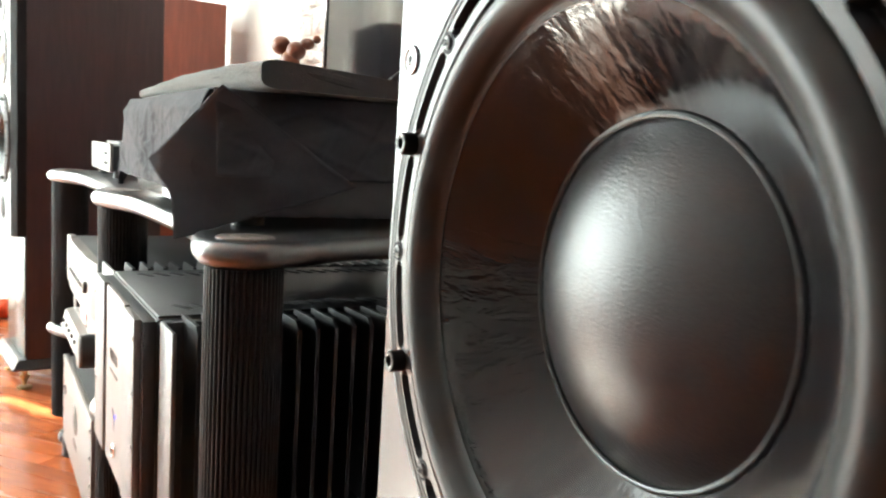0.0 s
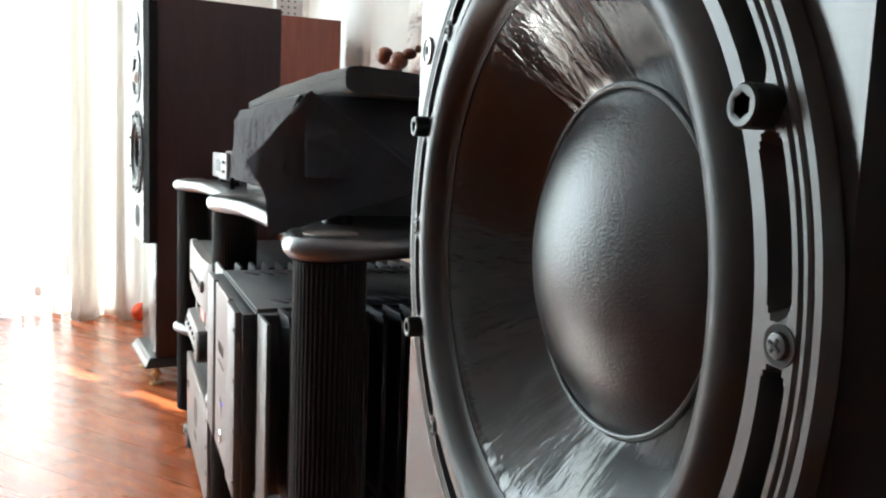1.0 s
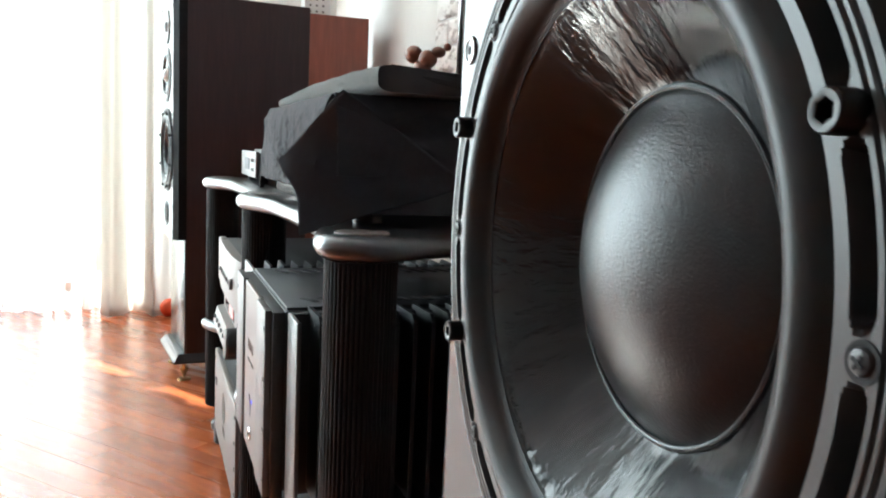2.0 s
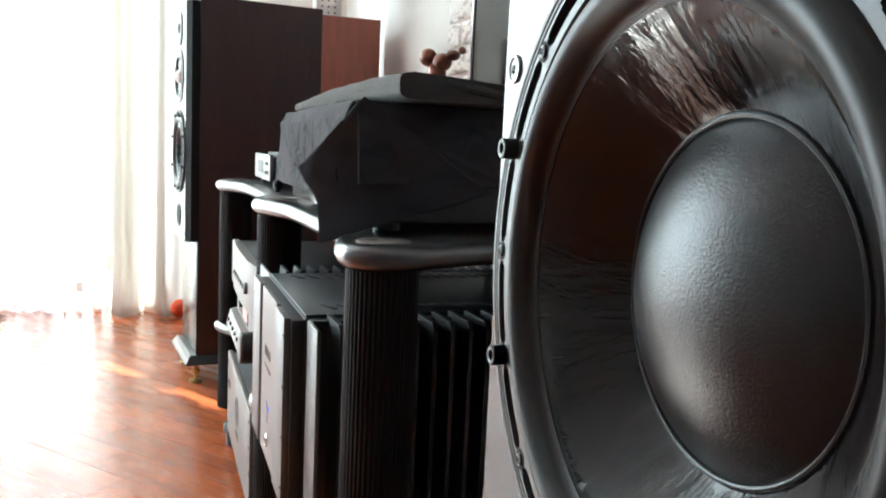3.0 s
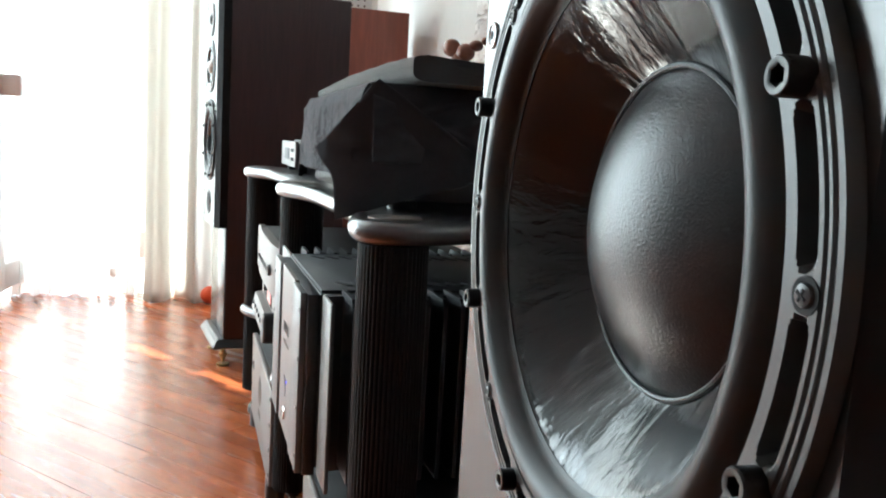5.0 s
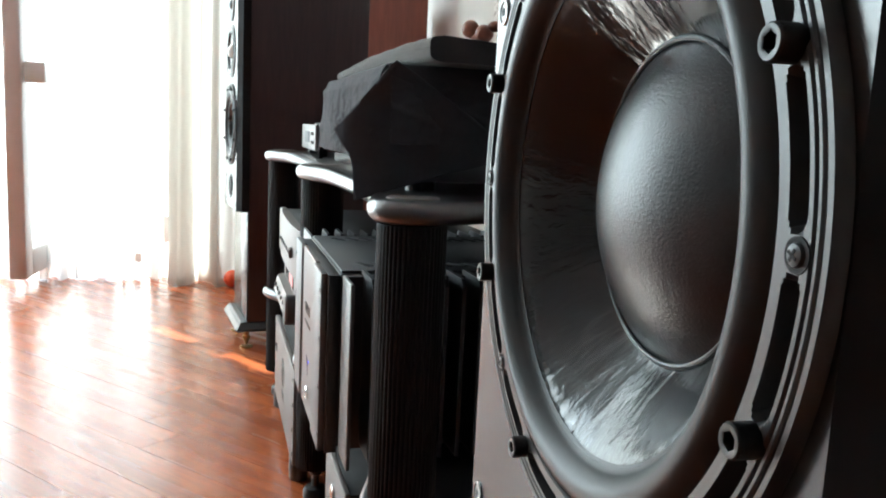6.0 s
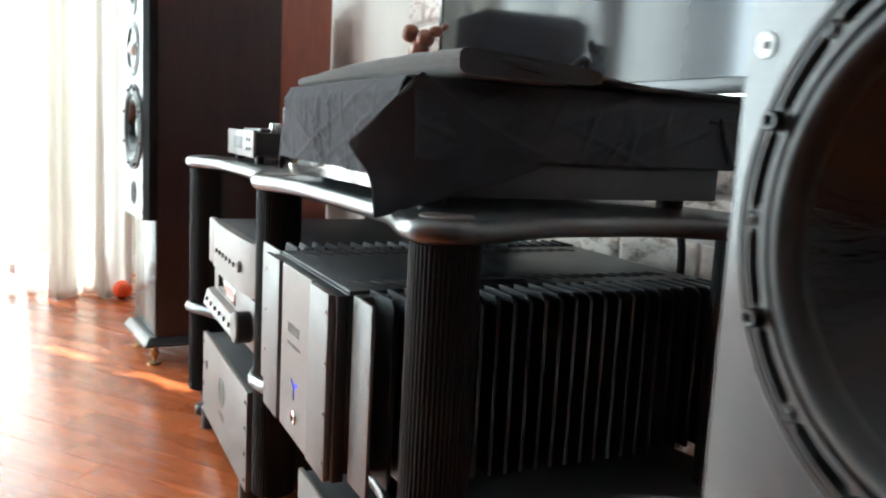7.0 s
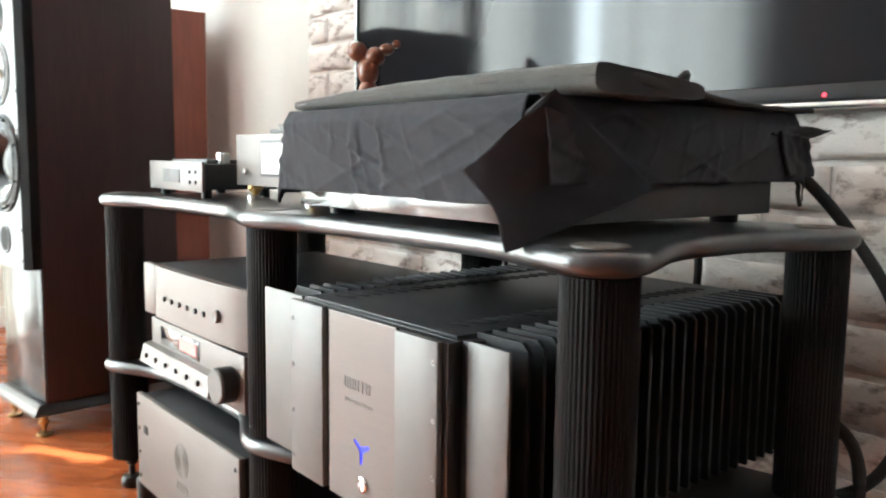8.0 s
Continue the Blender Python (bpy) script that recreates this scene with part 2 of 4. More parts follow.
def box(lo, hi, bevel=0.0, bm=None, seg=2):
    """A box from corner to corner, with rounded edges."""
    bm = bm or bmesh.new()
    c = [(a + b) / 2 for a, b in zip(lo, hi)]
    s = [abs(b - a) for a, b in zip(lo, hi)]
    got = bmesh.ops.create_cube(bm, size=1, matrix=Matrix.LocRotScale(c, None, s))
    if bevel:
        edges = list({e for v in got["verts"] for e in v.link_edges})
        bmesh.ops.bevel(bm, geom=edges, offset=min(bevel, min(s) * 0.45), segments=seg, affect="EDGES", profile=0.5)
    return bm


def lathe(profile, steps=48, m=None, bm=None, turn=2 * math.pi):
    """Turns a profile of (radius, height) round z."""
    bm = bm or bmesh.new()
    m = m or Matrix()
    rows = []
    for r, h in profile:
        if r < 1e-6:
            rows.append([bm.verts.new(m @ Vector((0, 0, h)))])
        else:
            rows.append([bm.verts.new(m @ Vector((r * math.cos(turn * k / steps), r * math.sin(turn * k / steps), h))) for k in range(steps)])
    for a, b in zip(rows, rows[1:]):
        for k in range(steps):
            q = (k + 1) % steps
            if len(a) == 1 and len(b) > 1:
                bm.faces.new((a[0], b[k], b[q]))
            elif len(b) == 1 and len(a) > 1:
                bm.faces.new((a[k], b[0], a[q]))
            elif len(a) > 1:
                bm.faces.new((a[k], b[k], b[q], a[q]))
    return bm


def rod(a, b, r, steps=16, bm=None, bevel=0.0):
    """A round bar from a to b."""
    a, b = Vector(a), Vector(b)
    n = (b - a).length
    m = Matrix.Translation(a) @ (b - a).to_track_quat("Z", "Y").to_matrix().to_4x4()
    e = min(bevel, r * 0.9)
    prof = [(0, 0), (r - e, 0), (r, e), (r, n - e), (r - e, n), (0, n)] if e else [(0, 0), (r, 0), (r, n), (0, n)]
    return lathe(prof, steps, m, bm)


def tube(points, r, steps=10, bm=None):
    """A bent round tube through points, smoothed."""
    bm = bm or bmesh.new()
    p = [Vector(q) for q in points]
    pts = []
    for i in range(len(p) - 1):
        a, b, c, d = p[max(i - 1, 0)], p[i], p[i + 1], p[min(i + 2, len(p) - 1)]
        for k in range(6):
            t = k / 6
            pts.append(0.5 * ((2 * b) + (c - a) * t + (2 * a - 5 * b + 4 * c - d) * t * t + (3 * b - a - 3 * c + d) * t ** 3))
    pts.append(p[-1])
    rings = []
    for i, q in enumerate(pts):
        d = (pts[min(i + 1, len(pts) - 1)] - pts[max(i - 1, 0)]).normalized()
        turn = d.to_track_quat("Z", "Y").to_matrix()
        rings.append([bm.verts.new(q + turn @ Vector((r * math.cos(2 * math.pi * k / steps), r * math.sin(2 * math.pi * k / steps), 0))) for k in range(steps)])
    for a, b in zip(rings, rings[1:]):
        for k in range(steps):
            bm.faces.new((a[k], a[(k + 1) % steps], b[(k + 1) % steps], b[k]))
    bm.faces.new(rings[0]), bm.faces.new(rings[-1])
    return bm


def slab(outline, profile, bm=None):
    """A plate with a rounded rim: the outline (x, y), counter-clockwise, drawn in by each (inset, z) in turn."""
    bm = bm or bmesh.new()
    n = len(outline)
    p = [Vector(q) for q in outline]
    inw = []
    for i in range(n):
        d = (p[(i + 1) % n] - p[i - 1]).normalized()
        inw.append(Vector((-d.y, d.x)))
    rings = [[bm.verts.new((*(p[i] + inw[i] * ins), z)) for i in range(n)] for ins, z in profile]
    for a, b in zip(rings, rings[1:]):
        for k in range(n):
            bm.faces.new((a[k], a[(k + 1) % n], b[(k + 1) % n], b[k]))
    bm.faces.new(rings[0]), bm.faces.new(rings[-1])
    return bm


def sheet(f, nu, nv, bm=None, keep=None):
    """A grid of f(u, v), u and v from 0 to 1."""
    bm = bm or bmesh.new()
    g = [[bm.verts.new(f(i / nu, j / nv)) for j in range(nv + 1)] for i in range(nu + 1)]
    for i in range(nu):
        for j in range(nv):
            if keep is None or keep((i + 0.5) / nu, (j + 0.5) / nv):
                bm.faces.new((g[i][j], g[i + 1][j], g[i + 1][j + 1], g[i][j + 1]))
    return bm


def thick(ob, amount):
    s = ob.modifiers.new("thickness", "SOLIDIFY")
    s.thickness, s.offset = amount, 0
    return ob


FACE = Matrix.Rotation(radians(-90), 4, "Y")  # turns a lathe's axis to face -x


# ---- setting ----
def structure(name, bm, mat, label, category, m=None):
    return solid(name, bm, mat, label, category, kind="structure", m=m)


WX = 0.66  # plane of the right wall's face
FY = 2.95  # plane of the window wall's face
WTOP = 2.48  # top of the window openings
floor = structure("floor", box((-6.7, -7.1, -0.12), (0.9, 3.3, -0.006)), M["subfloor"], "red-brown glossy wooden parquet floor laid diagonally", "floor")
structure("ceiling", box((-6.7, -7.1, 2.6), (0.9, 3.3, 2.75)), M["ceiling"], "plain white painted ceiling", "ceiling")
wall_right = structure("wall_right", box((WX + 0.012, -7.1, 0), (WX + 0.2, 3.2, 2.6)), M["plaster"], "off-white plastered wall partly faced with whitewashed bricks", "wall")
# Unseen wall, toned dark so faces turned to it stay dark.
structure("wall_back", box((-6.7, -7.1, 0), (WX + 0.012, -6.9, 2.6)), M["dark_wall"], "unseen plain greige back wall, toned dark to cut bounced light", "wall")
# Unseen wall, set far off so it throws little light back.
structure("wall_left", box((-6.7, -6.9, 0), (-6.5, FY, 2.6)), M["plaster"], "plain off-white plastered wall", "wall")
bm = bmesh.new()
for lo, hi in (((-6.7, FY, 0), (-3.8, FY + 0.2, 2.6)), ((-3.8, FY, WTOP), (-1.95, FY + 0.2, 2.6)), ((-1.95, FY, 0), (-1.75, FY + 0.2, 2.6)),
               ((-1.75, FY, WTOP), (-0.36, FY + 0.2, 2.6)), ((-0.36, FY, 0), (WX + 0.012, FY + 0.2, 2.6))):
    box(lo, hi, bm=bm)
structure("wall_window", bm, M["plaster"], "off-white wall with two tall window openings", "wall")
bm = box((-0.12, FY - 0.015, 0), (WX + 0.01, FY - 0.001, 0.08), 0.004)
structure("baseboard", bm, M["white_plastic"], "white painted baseboard along the wall", "baseboard")
structure("ground", box((-60, 3.3, -0.5), (60, 300, -0.25)), M["concrete"], "grey paved ground outside the window", "ground")
structure("balcony_floor", box((-6.7, 3.3, -0.25), (0.9, 4.6, -0.03)), M["concrete"], "grey concrete balcony floor", "balcony")


def french_window(name, x0, x1):
    """A fixed frame in the opening with its threshold."""
    top = thing(name, pose(0, 0, 0), "white-painted tall french window frame standing open", "window", kind="structure")
    for nm, lo, hi in (("jamb", (x0, FY + 0.03, 0), (x0 + 0.06, FY + 0.11, WTOP)), ("jamb", (x1 - 0.06, FY + 0.03, 0), (x1, FY + 0.11, WTOP)),
                       ("head", (x0 + 0.06, FY + 0.03, WTOP - 0.06), (x1 - 0.06, FY + 0.11, WTOP)), ("threshold", (x0 + 0.06, FY + 0.02, 0), (x1 - 0.06, FY + 0.12, 0.05))):
        part(nm, box(lo, hi, 0.006), M["frame_white"], top)
    return top


french_window("window_1", -1.75, -0.36)
french_window("window_2", -3.8, -1.95)

# an open window leaf, hinged at its far stile
leaf = thing("window_leaf", look((0, 0, 0), (0, 0, -1)) @ pose(0, 0, 0), "open white-painted window leaf with a clear pane", "window leaf", kind="structure")
ang = math.degrees(math.atan2(2.93 - 2.36, -0.735 + 0.80))
leaf.matrix_world = pose(-0.80, 2.36, 0.045, 0, 0, ang)
LW = 0.57
for nm, lo, hi in (("stile", (0, -0.03, 0), (0.085, 0.03, 2.1)), ("stile", (LW - 0.085, -0.03, 0), (LW, 0.03, 2.1)),
                   ("rail", (0.085, -0.028, 0), (LW - 0.085, 0.028, 0.10)), ("rail", (0.085, -0.028, 2.0), (LW - 0.085, 0.028, 2.1))):
    part(nm, box(lo, hi, 0.010, seg=3), M["frame_white"], leaf)
pane = part("pane", box((0.08, -0.004, 0.095), (LW - 0.08, 0.004, 2.005)), M["glass"], leaf, "clear glass pane")
pane.visible_shadow = False
hb = box((0.03, -0.10, 0.70), (0.075, -0.03, 0.775), 0.006)
part("handle", hb, M["white_plastic"], leaf, "white boxy window handle")

rail = thing("balcony_railing", pose(-1.6, 4.3, -0.03), "grey metal balcony railing outside", "railing")
part("parapet", box((-2.3, -0.04, 0), (0.5, 0.04, 0.42), 0.01), M["grey_paint"], rail)
part("top_bar", rod((-2.3, 0, 0.95), (2.3, 0, 0.95), 0.02), M["grey_paint"], rail)
for k in range(9):
    part("post", rod((-2.24 + k * 0.56, 0, 0.42), (-2.24 + k * 0.56, 0, 0.94), 0.012, 8), M["grey_paint"], rail)


# curtains
def curtain(name, x0, x1, y, top, bottom, depth, folds, mat, label, seed, sun_slits=(), flare=0.015):
    rng = random.Random(seed)
    ph = [rng.uniform(0, 6.28) for _ in range(6)]
    wide = x1 - x0

    def f(u, v):
        z = top + (bottom - top) * v
        a = 2 * math.pi * folds * u
        loose = 0.6 + 0.5 * v
        yy = depth * loose * (math.sin(a + ph[0] + 0.5 * math.sin(3 * v + ph[1])) + 0.45 * math.sin(2.3 * a + ph[2] + 1.3 * v))
        xx = 0.25 * depth * math.sin(a * 1.7 + ph[3] + 2 * v)
        if v > 0.93:
            k = (v - 0.93) / 0.07
            yy -= flare * k * k * (0.5 + 0.5 * math.sin(a * 0.7 + ph[4]))
        zz = z + (0.003 * math.sin(a * 0.8 + ph[5]) if v > 0.999 else 0)
        return (x0 + wide * u + xx, y + yy, max(zz, 0.002))

    def keep(u, v):
        z = top + (bottom - top) * v
        return not any(a < u < b and c < z < d for a, b, c, d in sun_slits)

    bm = sheet(f, int(60 + folds * 16), 70, keep=keep)
    ob = solid(name, bm, mat, label, "curtain", angle=80)
    return ob


# Holes added in the cloth to let sun streaks onto the floor.
curtain("sheer_curtain", -0.90, -0.26, 2.62, 2.53, 0.0, 0.022, 11, M["sheer"], "thin white sheer curtain glowing in window light", 3,
        sun_slits=((0.095, 0.18, 0.60, 0.765), (0.095, 0.18, 0.87, 1.02), (0.745, 0.785, 0.08, 0.20), (0.91, 0.945, 0.13, 0.25)))
thick(curtain("curtain", -0.295, -0.008, 2.53, 2.53, 0.0, 0.016, 2.3, M["curtain"], "cream cotton curtain gathered, its hem on the floor", 8, flare=0.09), 0.003)
# Ends short of the jamb so an added sliver of sun gets in.
curtain("sheer_curtain", -3.85, -2.07, 2.72, 2.53, 0.0, 0.035, 14, M["sheer"], "thin white sheer curtain across half of a window", 5)
curtain("sheer_curtain", -1.80, -0.89, 2.68, 2.53, 0.0, 0.02, 9, M["sheer"], "thin white sheer curtain drawn across a window", 6)
crod = thing("curtain_rod", pose(0, 2.58, 2.555), "slim white curtain rod below the ceiling", "curtain rod")
part("bar", rod((-3.85, 0, 0), (0.2, 0, 0), 0.012), M["white_plastic"], crod)
for x in (-3.8, -1.9, 0.15):
    part("bracket", box((x - 0.012, -0.012, 0.005), (x + 0.012, 0.38, 0.03), 0.003), M["white_plastic"], crod)

# television on the brick wall
tv = thing("television", pose(0.618, 0.573, 0.735), "large flat black glossy television on the brick wall", "television")
TW, TH = 0.627, 0.72
part("body", box((0.004, -TW + 0.01, 0.005), (0.035, TW - 0.01, TH - 0.005), 0.006), M["black_lacquer"], tv)
part("screen", box((-0.001, -TW + 0.012, 0.034), (0.004, TW - 0.012, TH - 0.012)), M["screen"], tv, "dark reflecting screen")
part("lower_bezel", box((-0.003, -TW + 0.008, 0.012), (0.004, TW - 0.008, 0.033), 0.001), M["black_lacquer"], tv)
for lo, hi in (((-0.006, -TW, 0.0), (0.02, TW, 0.010)), ((-0.006, -TW, TH - 0.009), (0.02, TW, TH)), ((-0.006, -TW, 0.010), (0.02, -TW + 0.008, TH - 0.009)), ((-0.006, TW - 0.008, 0.010), (0.02, TW, TH - 0.009))):
    part("trim", box(lo, hi, 0.002), M["chrome"], tv, "polished silver trim")
part("standby_light", rod((-0.005, -0.53, 0.007 + 0.012), (-0.0025, -0.53, 0.007 + 0.012), 0.003, 12), M["red_light"], tv, "small red standby light")
part("wall_bracket", box((0.035, -0.2, 0.2), (0.0585, 0.2, 0.5), 0.003), M["black_steel"], tv)


# ---- loudspeakers ----
def basket(rb):
    """The cast ring of a large driver with its slots, as a relief round z."""
    bm = bmesh.new()
    radii = [0.0965, 0.0973, 0.0980, 0.0990, 0.1000, 0.1008, 0.1012, 0.1016, 0.1022, 0.1032, 0.1042, 0.1052, 0.1062, 0.1068, 0.1072, 0.1076, 0.1084, 0.1088, 0.1091, 0.1094, 0.1098, 0.1106, 0.1112, 0.1115, 0.1118, 0.1122, 0.1130, 0.1138, 0.1142, 0.1144]
    steps = 512
    rows = []
    k0 = rb / 0.105
    for r in radii:
        row = []
        for k in range(steps):
            a = 2 * math.pi * k / steps
            h = 0.004
            if r > 0.1140:
                h = 0.0 if r > 0.1143 else 0.0025
            for g in (0.1091, 0.1115):
                h -= 0.0012 * math.exp(-((r - g) / 0.0003) ** 2)
            if r < 0.0970:
                h = -0.003
            elif r < 0.0976:
                h = 0.003
            s = a / (math.pi / 8)
            mid = (s - math.floor(s) - 0.5) * (math.pi / 8) * rb
            half = rb * math.pi / 16 - 0.0078
            d = math.hypot(max(abs(mid) - half, 0), r - 0.1042) - 0.0026
            h -= 0.0065 * min(max((0.0003 - d) / 0.0006, 0), 1)
            row.append(bm.verts.new((k0 * r * math.cos(a), k0 * r * math.sin(a), h)))
        rows.append(row)
    for a, b in zip(rows, rows[1:]):
        for k in range(steps):
            bm.faces.new((a[k], a[(k + 1) % steps], b[(k + 1) % steps], b[k]))
    return bm


def socket_bolt():
    """A black knurled cap bolt standing on the ring, with a hexagonal socket."""
    bm = bmesh.new()
    prof = [(0.0052, 0.0), (0.0052, 0.0012), (0.0041, 0.0014), (0.0041, 0.0074), (0.0041, 0.0084), (0.0036, 0.0090), (0.0026, 0.0090), (0.0022, 0.0088), (0.0021, 0.0050), (0.0, 0.0048)]
    rows = []
    steps = 36
    for i, (r, h) in enumerate(prof):
        row = []
        for k in range(steps):
            a = 2 * math.pi * k / steps
            rr = r
            if 2 < i < 5:
                rr = r * (1.0 if k % 2 else 0.955)
            if i in (7, 8):
                w = (a % (math.pi / 3)) - math.pi / 6
                rr = r * 0.92 / math.cos(w)
            row.append(bm.verts.new((rr * math.cos(a), rr * math.sin(a), h)) if r else None)
        rows.append(row)
    tip = bm.verts.new((0, 0, prof[-1][1]))
    for a, b in zip(rows, rows[1:]):
        for k in range(steps):
            q = (k + 1) % steps
            bm.faces.new((a[k], a[q], tip) if b[0] is None else (a[k], a[q], b[q], b[k]))
    return bm


def cross_screw(r=0.0026):
    """A domed cross-head screw; a black ring round it stands for its hole's shade."""
    return lathe([(r * 0.98, -0.0004), (r * 0.96, 0.0004), (r * 0.85, 0.0009), (r * 0.5, 0.0012), (0, 0.0013)], 28)


# Black ring laid on the surface in place of a shaded hole.
def countersink(r=0.0027):
    return lathe([(r * 1.42, 0.0), (r * 1.40, 0.00025), (r * 1.2, 0.0002), (r * 0.9, 0.0001)], 28)


# Raised black cross stands for the shade in the screw's slot.
def cross_recess(r=0.0028):
    bm = box((-r * 0.5, -r * 0.11, 0.0002), (r * 0.5, r * 0.11, 0.00145))
    return box((-r * 0.11, -r * 0.5, 0.0002), (r * 0.11, r * 0.5, 0.00142), bm=bm)


def arc(r0, h0, r1, h1, bulge, n=14):
    return [(r0 + (r1 - r0) * k / n, h0 + (h1 - h0) * k / n + bulge * math.sin(math.pi * k / n) ** 0.8) for k in range(n + 1)]


RB = 0.1064
WZ, HALF = 0.6386, 0.1355
FLAT = (-0.1155, 0.1245)  # long edges of the flat baffle


def driver(parent):
    """The woofer, facing -x, centred on its baffle."""
    at = Matrix.Translation((-0.0005, 0, WZ)) @ FACE
    w = part("woofer", basket(RB), M["ring"], parent, "silver-grey cast basket ring with slots", at, 30)
    part("surround", lathe([(0.1000, -0.002)] + arc(0.0988, 0.0012, 0.0838, 0.0, 0.0062, 20) + [(0.0815, -0.0012)], 160), M["rubber"], w, "wide black rubber roll surround", angle=60)
    cone = [(0.0826, -0.0006), (0.0812, -0.0022), (0.0802, -0.0026)] + [(0.0802 - 0.0262 * k / 10, -0.0026 - 0.0228 * (k / 10) ** 1.08) for k in range(1, 11)] + [(0.0520, -0.0265)]
    part("cone", lathe(cone, 160), M["cone"], w, "shiny dark coated paper cone", angle=60)
    part("cap_ring", lathe([(0.0537, -0.0256), (0.0534, -0.0248), (0.0527, -0.0245), (0.0521, -0.0248), (0.0518, -0.0258)], 120), M["dome"], w)
    big = 0.0520
    high = 0.0188
    ball = (big * big + high * high) / (2 * high)
    cap = [(big * k / 22, -0.0262 + math.sqrt(ball * ball - (big * k / 22) ** 2) - ball + high) for k in range(22, -1, -1)]
    part("dust_cap", lathe(cap, 120), M["dome"], w, "large rounded dark satin dust cap", angle=60)
    slot_floor = lathe([(0.1015, -0.0022), (0.1096, -0.0022)], 96)
    part("slot_backing", slot_floor, M["slot"], w)
    bolt = mesh_of("bolt", socket_bolt(), M["bolt"], 30)
    screw, cross_shade, hole = mesh_of("screw", cross_screw(), M["ring"], 30), mesh_of("cross_shade", cross_recess(), M["slot"], 30), mesh_of("countersink", countersink(), M["slot"], 30)
    for k in range(8):
        a = radians(22.5 + 45 * k)
        b = new("bolt", bolt)
        b.parent, b.location = w, (RB * math.cos(a), RB * math.sin(a), 0.0006)
        a = radians(45 * k)
        s = new("screw", screw)
        s.parent, s.location = w, (RB * math.cos(a), RB * math.sin(a), 0.0040)
        s.rotation_euler.z = k * 0.7
        c = new("cross_recess", cross_shade)
        c.parent = s
        c = new("countersink", hole)
        c.parent = s
    return w


def small_driver(parent, z, r, label, plug, mat_plug):
    at = Matrix.Translation((-0.0005, 0, z)) @ FACE
    d = part("driver", lathe([(r, 0), (r, 0.002), (r * 0.97, 0.003), (r * 0.88, 0.003), (r * 0.86, 0.0005)], 96), M["silver_dark"], parent, label, at)
    part("cone", lathe(arc(r * 0.87, 0.0012, r * 0.76, 0.0008, 0.004, 8) + [(r * 0.32, -0.018), (r * 0.30, -0.024)], 80), M["cone"], d, angle=60)
    part("plug", lathe([(r * 0.31, -0.022), (r * 0.30, -0.008), (r * 0.26, 0.002), (r * 0.16, 0.009), (0, 0.012)], 48), mat_plug, d, plug, angle=60)
    return d


def tower():
    """A floor-standing loudspeaker; its baffle's face is at x = 0 and looks along -x."""
    t = thing("loudspeaker", pose(0, 0, 0), "tall dark mahogany floor-standing loudspeaker with silver-grey baffle", "loudspeaker", "pair of loudspeakers")
    zb, zt, ch = 0.398, 1.036, 0.0125
    # the baffle: a thick plate with chamfered long edges and a round opening behind the woofer
    ring = 96
    bm = bmesh.new()
    outer, inner = [], []
    lo, hi = zb, zt
    for k in range(ring):
        a = 2 * math.pi * k / ring
        c, s = math.cos(a), math.sin(a)
        up = (hi - WZ) if s > 0 else (WZ - lo)
        wide = FLAT[1] if c > 0 else -FLAT[0]
        far = min(wide / abs(c) if abs(c) > 1e-6 else 9, up / abs(s) if abs(s) > 1e-6 else 9)
        outer.append(bm.verts.new((0, c * far, WZ + s * far)))
        inner.append(bm.verts.new((0, 0.1145 * c, WZ + 0.1145 * s)) if far > 0.1146 else None)
    for v, k in zip(inner, range(ring)):
        if v is None:
            a = 2 * math.pi * k / ring
            inner[k] = bm.verts.new((0, 0.1105 * math.cos(a), WZ + 0.1105 * math.sin(a)))
    for k in range(ring):
        bm.faces.new((outer[k], outer[(k + 1) % ring], inner[(k + 1) % ring], inner[k]))
    ext = [bm.verts.new((0.02, v.co.y, v.co.z)) for v in inner]
    for k in range(ring):
        bm.faces.new((inner[k], inner[(k + 1) % ring], ext[(k + 1) % ring], ext[k]))
    part("baffle", bm, M["baffle"], t, "satin silver-grey lacquered baffle")
    for sgn in (-1, 1):
        y0, y1 = FLAT[0] if sgn < 0 else FLAT[1], sgn * HALF
        bm = bmesh.new()
        q = [bm.verts.new(p) for p in ((0, y0, zb), (0, y0, zt), (ch, y1, zt), (ch, y1, zb))]
        bm.faces.new(q)
        part("chamfer", bm, M["edge_black"], t, "narrow black bevelled edge")
        bm = bmesh.new()
        q = [bm.verts.new(p) for p in ((ch, y1, zb), (ch, y1, zt), (0.034, y1, zt), (0.034, y1, zb))]
        bm.faces.new(q)
        part("baffle_side", bm, M["edge_black"], t, "black lacquered side")
    for z in (zb, zt):
        bm = bmesh.new()
        q = [bm.verts.new(p) for p in ((0, FLAT[0], z), (0, FLAT[1], z), (ch, HALF, z), (0.034, HALF, z), (0.034, -HALF, z), (ch, -HALF, z))]
        bm.faces.new(q)
        part("baffle_end", bm, M["black_lacquer"], t)
    part("cabinet", box((0.034, -HALF + 0.001, 0.082), (0.365, HALF - 0.001, 1.05), 0.003), M["tower_wood"], t, "dark mahogany veneered cabinet")
    part("front_panel", box((0.030, -HALF + 0.004, 0.084), (0.0338, HALF - 0.004, zb - 0.002), 0.001), M["baffle"], t, "silver-grey lower front panel")
    # sloping plinth
    out = [(0.004, -0.142), (0.385, -0.142), (0.385, 0.142), (0.004, 0.142)]
    part("plinth", slab(out, [(0.0, 0.056), (0.0, 0.062), (0.014, 0.080), (0.02, 0.082)]), M["black_lacquer"], t, "black sloping plinth", angle=20)
